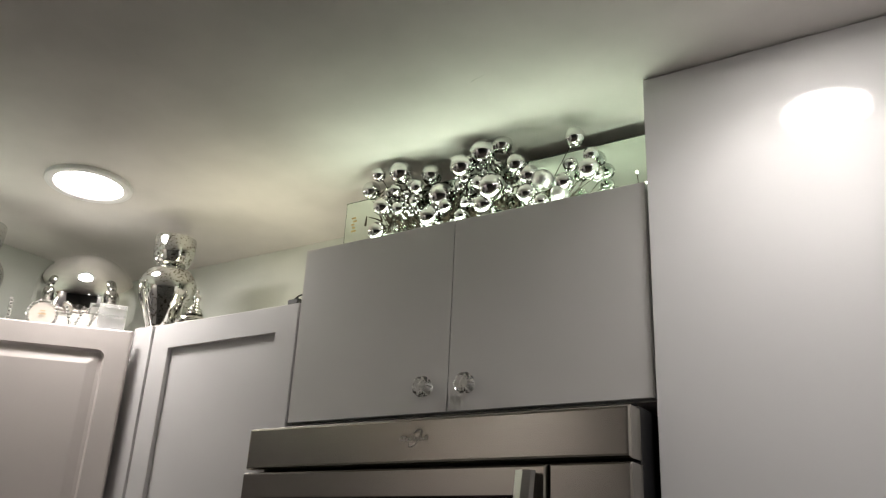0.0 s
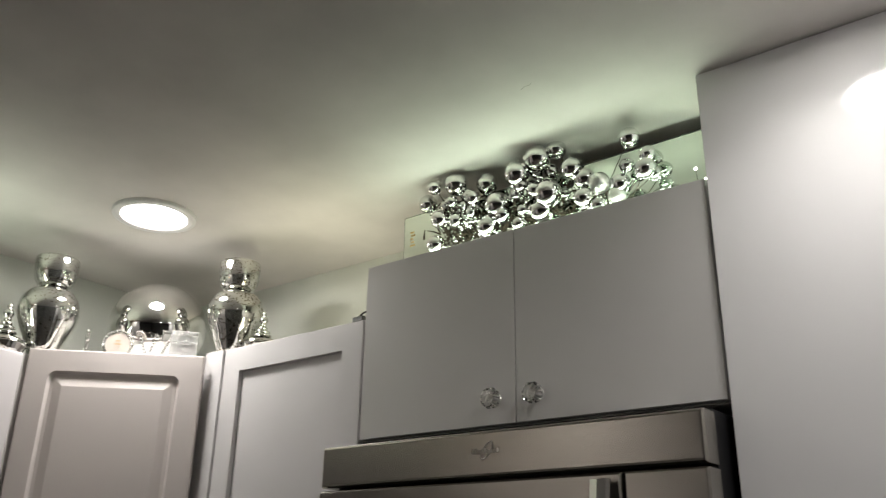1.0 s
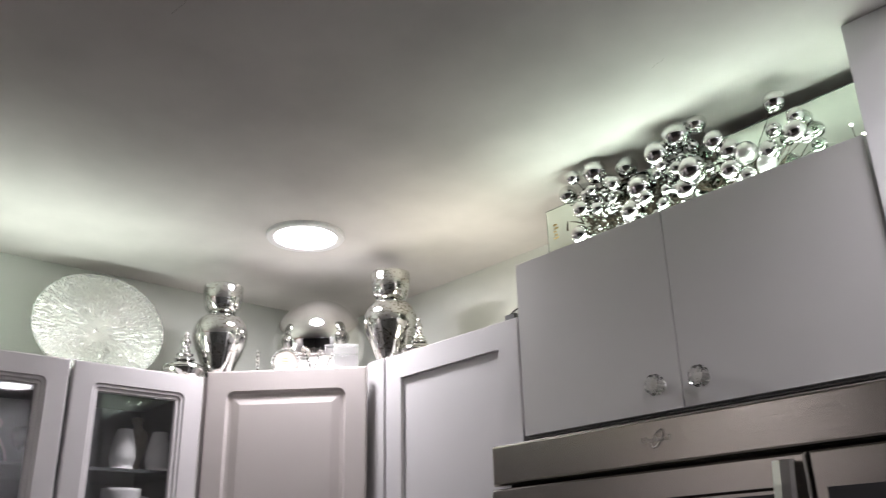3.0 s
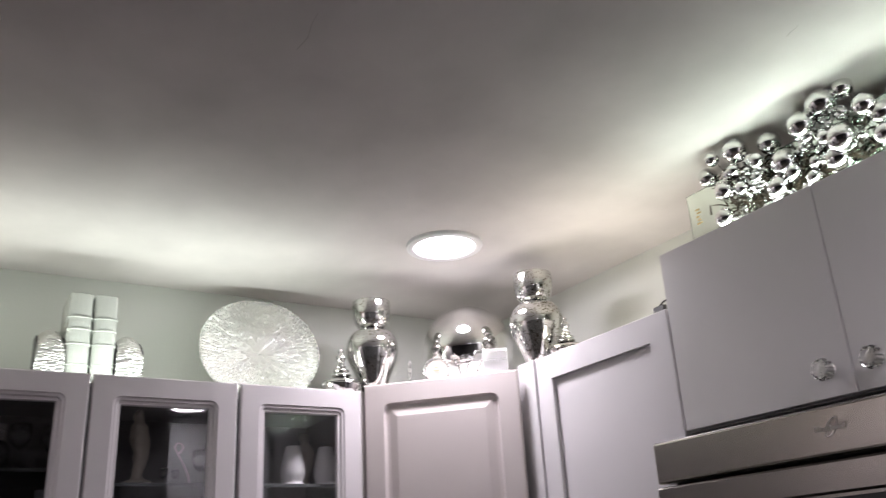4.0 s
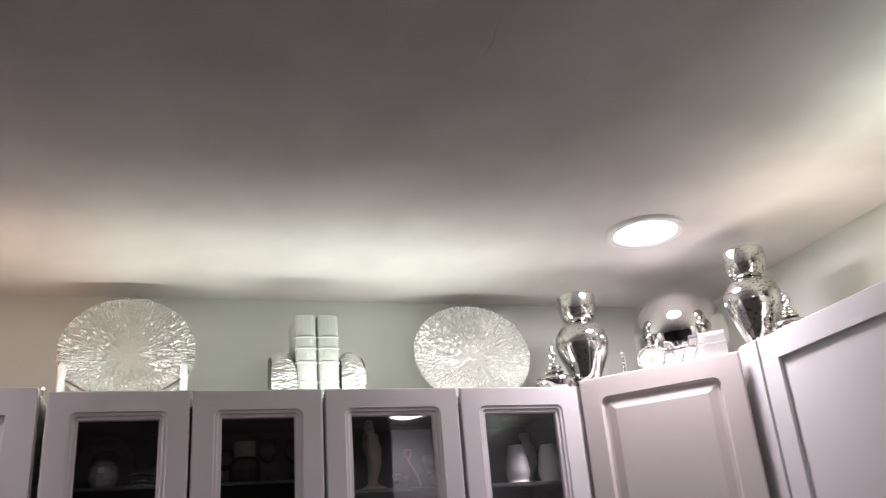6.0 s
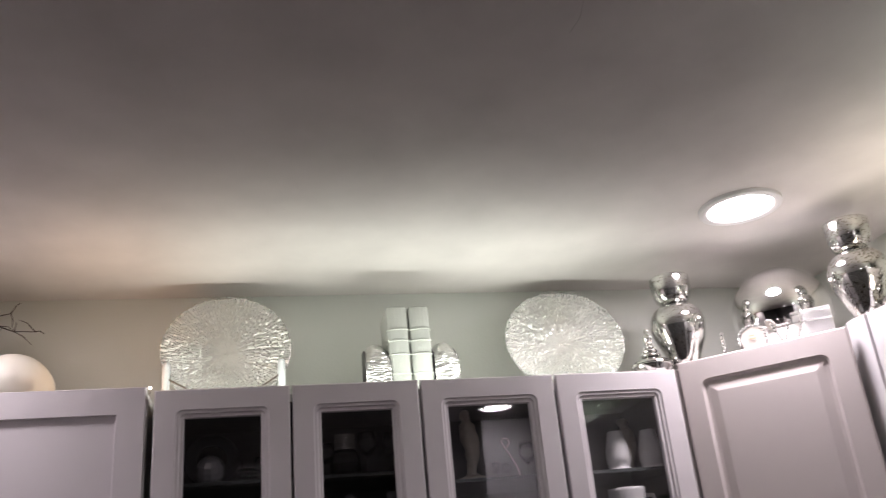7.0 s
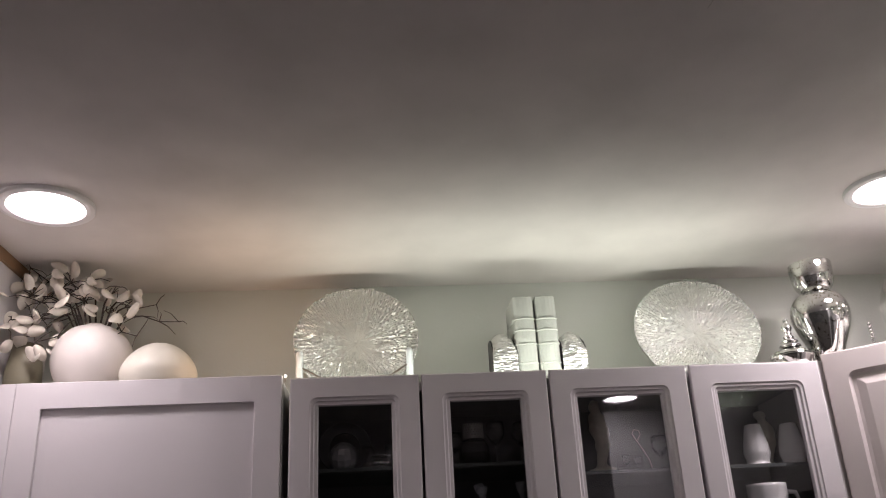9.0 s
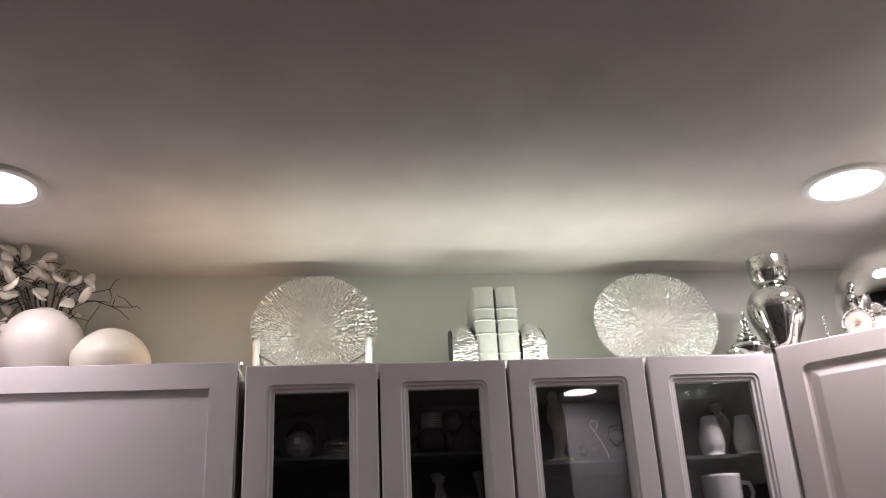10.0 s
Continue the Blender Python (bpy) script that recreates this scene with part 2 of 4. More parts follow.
def smooth_profile(pts, k=5):
    """Catmull-Rom through (radius, height) pairs."""
    out = []
    for i in range(len(pts) - 1):
        p0, p1, p2, p3 = pts[max(i - 1, 0)], pts[i], pts[i + 1], pts[min(i + 2, len(pts) - 1)]
        for j in range(k):
            t = j / k
            out.append(tuple(max(0.0, 0.5 * (2 * b + (c - a) * t + (2 * a - 5 * b + 4 * c - d) * t * t + (3 * b - a - 3 * c + d) * t ** 3)) if q == 0 else
                             0.5 * (2 * b + (c - a) * t + (2 * a - 5 * b + 4 * c - d) * t * t + (3 * b - a - 3 * c + d) * t ** 3)
                             for q, (a, b, c, d) in enumerate(zip(p0, p1, p2, p3))))
    out.append(pts[-1])
    return out


def ball(r, at=(0, 0, 0), seg=24, bm=None):
    bm = bm or bmesh.new()
    bmesh.ops.create_uvsphere(bm, u_segments=seg, v_segments=seg // 2, radius=r, matrix=Matrix.Translation(at))
    return bm


def tube(points, r0, r1, n=6, bm=None):
    """A tapered tube along points."""
    bm = bm or bmesh.new()
    pts = [Vector(p) for p in points]
    rings = []
    for i, p in enumerate(pts):
        d = (pts[min(i + 1, len(pts) - 1)] - pts[max(i - 1, 0)]).normalized()
        u = d.orthogonal().normalized()
        w = d.cross(u)
        r = r0 + (r1 - r0) * i / (len(pts) - 1)
        rings.append([bm.verts.new(p + r * (u * math.cos(2 * math.pi * k / n) + w * math.sin(2 * math.pi * k / n))) for k in range(n)])
    for a, b in zip(rings, rings[1:]):
        best = min(range(n), key=lambda s: sum((a[k].co - b[(k + s) % n].co).length for k in range(n)))
        for k in range(n):
            bm.faces.new((a[k], a[(k + 1) % n], b[(k + 1 + best) % n], b[(k + best) % n]))
    bm.faces.new(list(reversed(rings[0])))
    bm.faces.new(rings[-1])
    return bm


# ---- the room ----


def structure(name, bm, mat, label):
    return tagged(part(name, bm, mat), label, "", "", "structure")


structure("floor", box(-2.5, 2.4, -3.2, 1.8, -0.12, 0.0), FLOOR, "plain tiled kitchen floor out of view")
structure("ceiling", box(-2.5, 2.4, -3.2, 1.8, CEIL, CEIL + 0.12), CEILING, "white painted plaster ceiling with slight waves")
structure("wall_long", box(XW - 0.12, XW, -3.2, YW, 0, CEIL), WALL, "pale grey-green painted wall behind the glass cabinets")
structure("wall_cooker", box(XW - 0.12, 2.4, YW, YW + 0.12, 0, CEIL), WALL, "pale grey-green painted wall behind the microwave")
structure("wall_return", box(XW, -1.30, -1.14, -1.02, 0, CEIL - 0.03), material("return_wall_paint", (0.74, 0.70, 0.70), 0.6, vary=0.02), "off-white return wall beside the end cabinet")
structure("trim", box(XW, -1.30, -1.14, -1.012, CEIL - 0.03, CEIL - 0.001), WOOD, "brown wooden trim along the top of the return wall")
structure("wall_east", box(2.28, 2.4, -3.2, YW, 0, CEIL), ROOM, "plain wall closing the room")
structure("wall_south", box(XW, 2.28, -3.2, -3.08, 0, CEIL), ROOM, "plain wall closing the room")


def crack(points):
    bm = tube(points, 0.0005, 0.0002, 4)
    return structure("ceiling_crack", bm, CRACK, "thin hairline crack in the ceiling plaster")


crack([(-0.690, 1.112, CEIL), (-0.679, 1.106, CEIL), (-0.668, 1.107, CEIL), (-0.660, 1.101, CEIL)])
crack([(-1.082, 0.400, CEIL), (-1.045, 0.404, CEIL), (-1.010, 0.396, CEIL), (-0.980, 0.394, CEIL)])


def downlight(x, y, power, spread=180):
    t = thing("downlight", pose(x, y, CEIL), "round white recessed ceiling downlight, lit", "downlight", "ceiling downlights")
    part("trim_ring", lathe([(0.0765, -0.004), (0.080, -0.009), (0.090, -0.0105), (0.0980, -0.0095), (0.0995, -0.007), (0.0995, 0.0), (0.0765, 0.0), (0.0765, -0.004)], 64), TRIM, t)
    part("lens", lathe([(0, -0.0035), (0.0765, -0.0035), (0.0765, -0.001), (0, -0.001)], 64), LENS, t, "glowing white lens")
    lamp = bpy.data.lights.new("downlight_lamp", "AREA")
    lamp.shape, lamp.size, lamp.energy, lamp.color = "DISK", 0.15, power, (1.0, 0.96, 0.97)
    lamp.spread = radians(spread)
    ob = new("downlight_lamp", lamp)
    ob.matrix_world = Matrix.Translation((x, y, CEIL - 0.0112))
    return t


downlight(-1.722, 1.060, LAMP_POWER * 1.0)
downlight(-1.735, -0.828, LAMP_POWER * 0.36, 140)
downlight(-0.155, 1.004, LAMP_POWER * 0.33, 136)
# Unseen fourth lamp, added to brighten the door fronts; no such fitting is known.
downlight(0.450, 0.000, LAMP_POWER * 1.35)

# ---- cabinets ----
# Local axes: x along the front, y into the wall, z up; the origin is the front's bottom centre.


def door(parent, name, x0, x1, z0, z1, style, mat, pane_lean=0.0):
    w, h = x1 - x0, z1 - z0
    edge = [(0, 0.020, 0), (0, 0.0035, 0), (0.001, 0.0012, 0), (0.0035, 0, 0)]
    if style == "raised":
        prof = edge + [(0.052, 0, 0.020), (0.055, 0.005, 0.018), (0.058, 0.0085, 0.016), (0.066, 0.0085, 0.006), (0.086, 0.0015, 0.001), (0.088, 0.001, 0.0006)]
        bm = loft([rrect(w, h, i, y, r) for i, y, r in prof])
    elif style == "glass":
        prof = edge + [(0.046, 0, 0.016), (0.049, 0.003, 0.014), (0.054, 0.004, 0.012), (0.057, 0.008, 0.009), (0.063, 0.009, 0.003), (0.065, 0.016, 0.001), (0.065, 0.020, 0.001)]
        bm = loft([rrect(w, h, i, y, r) for i, y, r in prof], ring=True)
    elif style == "shaker":
        prof = [(0, 0.020, 0), (0, 0.0015, 0), (0.0015, 0, 0), (0.059, 0, 0), (0.060, 0.001, 0), (0.060, 0.011, 0)]
        bm = loft([rrect(w, h, i, y, r, 1) for i, y, r in prof])
    else:
        prof = [(0, 0.019, 0), (0, 0.001, 0), (0.001, 0, 0)]
        bm = loft([rrect(w, h, i, y, r, 1) for i, y, r in prof])
    ob = part(name, bm, mat, parent)
    ob.location = ((x0 + x1) / 2, 0, (z0 + z1) / 2)
    if style == "glass":
        p = part("pane", box(-w / 2 + 0.064, w / 2 - 0.064, 0.0135, 0.0165, -h / 2 + 0.064, h / 2 - 0.064), PANE, ob, "clear glass pane")
        p.visible_shadow = False
        p.rotation_euler = (radians(pane_lean), 0, radians(-1.3 * pane_lean))
    return ob


def cabinet(m, label, w, h, depth, doors, mat, top_drop=0.016, inside=None, shelf=None, leans=(0, 0)):
    t = thing("wall_cabinet", m, label, "cabinet", "wall cabinets")
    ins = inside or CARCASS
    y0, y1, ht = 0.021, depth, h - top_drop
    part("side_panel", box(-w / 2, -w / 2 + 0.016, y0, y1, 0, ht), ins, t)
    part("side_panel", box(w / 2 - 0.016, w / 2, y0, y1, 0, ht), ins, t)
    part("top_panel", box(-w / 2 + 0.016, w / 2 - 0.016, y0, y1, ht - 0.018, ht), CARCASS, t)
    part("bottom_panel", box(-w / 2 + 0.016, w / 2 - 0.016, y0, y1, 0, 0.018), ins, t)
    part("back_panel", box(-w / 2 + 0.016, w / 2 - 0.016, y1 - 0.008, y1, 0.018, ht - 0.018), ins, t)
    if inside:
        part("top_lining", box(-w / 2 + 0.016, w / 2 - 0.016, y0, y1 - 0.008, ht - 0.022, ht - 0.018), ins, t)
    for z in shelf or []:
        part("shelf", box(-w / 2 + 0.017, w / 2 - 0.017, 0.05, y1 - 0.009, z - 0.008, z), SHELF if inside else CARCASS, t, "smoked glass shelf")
    made = [door(t, "door", x0, x1, 0.002, h, style, mat, lean) for (x0, x1, style), lean in zip(doors, leans)]
    return t, made


H = 0.762
DEPTH = 0.350


def on_long(y, z):
    return pose(XB, y, z, 0, 0, 90)


def on_cooker(x, z, y=YA):
    return pose(x, y, z)


# end cabinet with a broad shaker door
ec, _ = cabinet(on_long(-0.653, 2.104 - H), "white shaker cabinet with one broad recessed door", 0.618, H, DEPTH, [(-0.283, 0.307, "shaker")], LILAC, top_drop=0.012)
part("filler_strip", box(-0.366, -0.2845, 0.003, 0.022, 0.002, H, 0.001), LILAC, ec)
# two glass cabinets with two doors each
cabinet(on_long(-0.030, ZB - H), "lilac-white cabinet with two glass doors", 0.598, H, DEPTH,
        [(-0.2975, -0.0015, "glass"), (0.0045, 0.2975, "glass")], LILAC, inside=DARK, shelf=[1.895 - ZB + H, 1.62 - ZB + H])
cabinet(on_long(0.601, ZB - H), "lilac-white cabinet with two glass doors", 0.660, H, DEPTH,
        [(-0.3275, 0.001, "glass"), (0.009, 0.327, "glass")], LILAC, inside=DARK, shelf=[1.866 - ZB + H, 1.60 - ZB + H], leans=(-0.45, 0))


# diagonal corner cabinet, five-sided body
def corner_cabinet():
    mid = Vector((XB + 0.144, 0.953 + 0.144, ZD - H))
    t = thing("corner_cabinet", Matrix.Translation(mid) @ Matrix.Rotation(radians(45), 4, "Z"), "warm white corner cabinet with a raised-panel door", "cabinet", "wall cabinets")
    inv = t.matrix_world.inverted()
    plan = [(XB - 0.016, 0.951), (XB + 0.235, 1.202), (XB + 0.215, YW - 0.004), (XW + 0.004, YW - 0.004), (XW + 0.004, 0.937), (XB - 0.02, 0.937)]
    lo = [inv @ Vector((x, y, ZD - H)) + Vector((0, 0.021, 0)) for x, y in plan[:2]] + [inv @ Vector((x, y, ZD - H)) for x, y in plan[2:]]
    hi = [p + Vector((0, 0, H - 0.012)) for p in lo]
    part("body", loft([lo, hi]), CARCASS, t)
    door(t, "door", -0.218, 0.190, 0.002, H, "raised", PINK)
    return t


corner_cabinet()

# shaker cabinet between the corner and the microwave, with its filler strip
sh, _ = cabinet(on_cooker(-1.430, ZS - H), "white shaker cabinet beside the microwave", 0.478, H, YW - YA - 0.002, [(-0.223, 0.236, "shaker")], WHITE)
part("filler_strip", box(-0.290, -0.2238, -0.006, 0.020, 0.002, H, 0.0006), WHITE, sh)

# flat-fronted cupboard over the microwave
sl, sdoors = cabinet(pose(-0.805, YS, 1.871), "grey-white cupboard with two flat doors", 0.758, ZT - 1.871, YW - YS - 0.002,
                     [(-0.379, -0.0025, "slab"), (-0.0005, 0.379, "slab")], SLAB, top_drop=0.006)


def crystal_knob(parent, x, z):
    """A faceted clear knob with a chrome core."""
    bm = lathe([(0.0, -0.033), (0.010, -0.033), (0.0180, -0.026), (0.0198, -0.020), (0.0180, -0.013), (0.008, -0.006), (0.006, 0.0), (0.0, 0.0)], 10, m=Matrix.Rotation(radians(-90), 4, "X"))
    k = part("knob", bm, CRYSTAL, parent, "faceted clear crystal knob")
    k.location = (x, 0, z)
    bm = lathe([(0.0, 0.0), (0.0035, 0.0), (0.0035, 0.016), (0.0055, 0.018), (0.0, 0.019)], 12)
    bmesh.ops.transform(bm, matrix=Matrix.Rotation(radians(90), 4, "X"), verts=bm.verts)
    c = part("knob_core", bm, STEEL_LIGHT, parent, "chrome screw core")
    c.location = (x, 0, z)
    bm = lathe([(0.0, 0.0), (0.0115, 0.0), (0.0125, 0.0015), (0.0105, 0.004), (0.0, 0.0045)], 20)
    bmesh.ops.transform(bm, matrix=Matrix.Rotation(radians(90), 4, "X"), verts=bm.verts)
    c = part("knob_rosette", bm, STEEL_LIGHT, parent, "chrome rosette behind the knob")
    c.location = (x, 0, z)


for d, gx in zip(sdoors, (-0.849, -0.760)):
    dx = gx - (-0.805 + d.location.x)
    crystal_knob(d, dx, 1.918 - (1.871 + d.location.z))


# tall cabinet beside the microwave
def tall_cabinet(x0, x1, y, label):
    t = thing("tall_cabinet", pose((x0 + x1) / 2, y, 0), label, "cabinet", "tall cabinets")
    w = (x1 - x0) / 2
    part("body", box(-w + 0.004, w - 0.004, 0.021, YW - y - 0.004, 0.0, CEIL - 0.006), TALL, t)
    part("door", box(-w, w, 0.0, 0.020, 0.09, CEIL - 0.003, 0.0015), TALL, t)
    return t


tall_cabinet(-0.417, 0.016, 1.246, "tall white glossy cabinet reaching the ceiling beside the microwave")
tall_cabinet(0.030, 0.980, 0.975, "deep tall white cabinet reaching the ceiling")


# ---- microwave ----
def microwave():
    top, x0, x1 = 1.846, -1.187, -0.431
    t = thing("microwave", pose((x0 + x1) / 2, YM, top - 0.42), "stainless steel over-range microwave under the flat cupboard", "microwave")
    w = (x1 - x0) / 2
    part("body", box(-w + 0.006, w - 0.002, 0.045, 0.405, 0.0, 0.425), GAP, t, "black painted case")
    strip = loft([rrect(2 * w, 0.0765, 0, 0.045, 0, 1), rrect(2 * w, 0.0765, 0, 0.006, 0, 1), rrect(2 * w, 0.0765, 0.003, 0.001, 0, 1), rrect(2 * w, 0.0765, 0.006, 0, 0, 1)])
    s = part("vent_strip", strip, STEEL, t, "brushed steel top strip")
    s.location = (0, 0, 0.42 - 0.0383)
    # badge: a swoosh ring round a plain bar
    ring = [Vector((0.016 * math.cos(a), -0.001, 0.386 + 0.014 * math.sin(a))) for a in [2 * math.pi * i / 24 for i in range(25)]]
    bm = tube([Vector((0.006 + p.x * 0.55 + 0.6 * (p.z - 0.386), p.y, p.z)) for p in ring], 0.0011, 0.0011, 5)
    part("badge_ring", bm, BADGE, t, "thin metal swoosh badge")
    bmb = bmesh.new()
    for i in range(9):
        hh = 0.0085 if i in (0, 1, 4, 8) else 0.0055
        bxx = -0.022 + i * 0.0063
        box(bxx - 0.0023, bxx + 0.0023, -0.0016, 0.0, 0.3815, 0.3815 + hh, bm=bmb)
    part("badge_bar", bmb, BADGE, t, "plain raised metal bars")
    # door with a dark window and a bowed handle
    dw0, dw1 = -w - 0.003, 0.246
    bm = loft([rrect(dw1 - dw0, 0.338, i, y, r) for i, y, r in ((0, 0.045, 0), (0, 0.004, 0), (0.004, -0.001, 0.002), (0.045, -0.001, 0.010), (0.048, 0.003, 0.008), (0.049, 0.004, 0.007))])
    dd = part("door", bm, STEEL, t)
    dd.location = ((dw0 + dw1) / 2, 0, 0.169)
    win = part("window", box(-(dw1 - dw0) / 2 + 0.052, (dw1 - dw0) / 2 - 0.052, 0.0015, 0.0038, -0.115, 0.115, 0.001), GAP, dd, "black glass window")
    hx = -0.590 + 0.809 - (dw0 + dw1) / 2
    pts = [(hx, -0.001 - 0.030 * math.sin(math.pi * min(1, (i + 1.2) / 11.4)) ** 0.5, 0.158 - 0.316 * i / 10) for i in range(11)]
    loops = []
    for i, (px, py, pz) in enumerate(pts):
        loops.append([Vector((px + a, py + b, pz)) for a, b in ((-0.016, 0.004), (-0.013, -0.004), (0, -0.007), (0.013, -0.004), (0.016, 0.004), (0, 0.006))])
    part("handle", loft(loops), STEEL_LIGHT, dd, "bowed satin metal handle")
    # control panel
    cw0, cw1 = 0.250, w + 0.001
    c = part("control_panel", loft([rrect(cw1 - cw0, 0.338, i, y, 0, 1) for i, y in ((0, 0.045), (0, 0.003), (0.003, 0.0), (0.004, -0.0005))]), STEEL, t)
    c.location = ((cw0 + cw1) / 2, 0, 0.169)
    part("display", box(-0.045, 0.050, -0.0020, -0.0006, -0.10, 0.118, 0.0005), GAP, c, "black glass control field")
    return t


microwave()

# ---- light strips lying on the cabinet tops ----


def strip_housing(a, b, label):
    a, b = Vector(a), Vector(b)
    d = (b - a).normalized()
    s = Vector((-d.y, d.x, 0)) * 0.007
    up = Vector((0, 0, 0.003))
    t = part("light_strip", loft([[a - s, a + s, a + s + up, a - s + up], [b - s, b + s, b + s + up, b - s + up]]), TRIM)
    return tagged(t, label, "light strip", "cabinet top light strips")


strip_housing((-1.10, 1.304, ZT - 0.006), (-0.44, 1.304, ZT - 0.006), "flat white light strip on the flat cupboard")
strip_housing((-1.55, YA + 0.034, ZS - 0.016), (-1.21, YA + 0.034, ZS - 0.016), "flat white light strip on the shaker cabinet")
strip_housing((XB - 0.036, -0.32, ZB - 0.016), (XB - 0.036, 0.92, ZB - 0.016), "flat white light strip on the glass cabinets")
strip_housing((XB - 0.036, -0.48, 2.092), (XB - 0.036, -0.36, 2.092), "short warm light strip on the end cabinet")


# ---- things on the flat cupboard ----


def mirror_sheet():
    x0, x1, y, z0, z1 = -1.177, -0.430, 1.370, ZT - 0.006, 2.400
    t = thing("mirror", pose((x0 + x1) / 2, y, z0), "unframed mirror sheet standing behind the silver balls", "mirror")
    w = (x1 - x0) / 2
    part("glass_back", box(-w, w, 0.0005, 0.005, 0.0, z1 - z0, 0.0006), EDGE, t, "green-edged glass back")
    part("mirror_face", box(-w + 0.0022, w - 0.0022, -0.0005, 0.0004, 0.0022, z1 - z0 - 0.0022), MIRROR, t, "silvered face")
    bm = bmesh.new()
    for i in range(5):
        box(-w + 0.020 + 0.003 * (i % 2), -w + 0.034 - 0.003 * (i % 3), -0.0012, -0.0006, 0.085 + i * 0.008, 0.089 + i * 0.008, bm=bm)
    part("sticker", bm, material("gold_mark", (0.55, 0.42, 0.20), 0.4, 0.3), t, "small worn gold mark")
    return t


mirror_sheet()

# x, z and radius of the larger balls, in millimetres
SPRAY_LEFT = [(-1035, 2414, 15), (-986, 2414, 24), (-1075, 2395, 19), (-924, 2408, 22), (-931, 2361, 15), (-1029, 2341, 19), (-996, 2335, 16), (-981, 2338, 13),
              (-821, 2385, 24), (-888, 2343, 25), (-848, 2370, 14), (-910, 2307, 18), (-1039, 2284, 19),
              (-839, 2357, 14), (-804, 2362, 13), (-963, 2385, 15), (-914, 2300, 21), (-949, 2348, 15), (-874, 2317, 16), (-836, 2288, 14), (-1021, 2378, 15)]
LEFT_DEPTH = [0, 1, 2, 3, 0, 1, 2, 3, 0, 2, 3, 2, 1] + [2, 2, 2, 2, 2, 2, 2, 2]
SPRAY_RIGHT = [(-781, 2415, 26), (-744, 2430, 19), (-765, 2392, 14), (-696, 2361, 19), (-758, 2329, 26), (-782, 2339, 13), (-676, 2338, 19), (-787, 2311, 24),
               (-674, 2292, 17), (-645, 2320, 19), (-608, 2313, 18), (-600, 2357, 14), (-545, 2316, 18), (-578, 2397, 18), (-551, 2360, 15), (-545, 2322, 13),
               (-642, 2268, 14), (-617, 2291, 16), (-781, 2302, 23), (-793, 2392, 13)]
RIGHT_DEPTH = [1, 2, 3, 0, 1, 0, 1, 3, 0, 1, 2, 3, 0, 1, 2, 3, 0, 2] + [2, 2]
SHARED = {}


def ball_mesh(r):
    if r not in SHARED:
        bm = ball(r / 1000, seg=32)
        lathe([(r / 5000, 0), (r / 5000, r / 1000 * 1.02), (r / 7000, r / 1000 * 1.12), (0, r / 1000 * 1.13)], 8, bm)
        me = bpy.data.meshes.new("ball")
        for f in bm.faces:
            f.smooth = True
        bm.to_mesh(me)
        bm.free()
        SHARED[r] = me
    return SHARED[r]


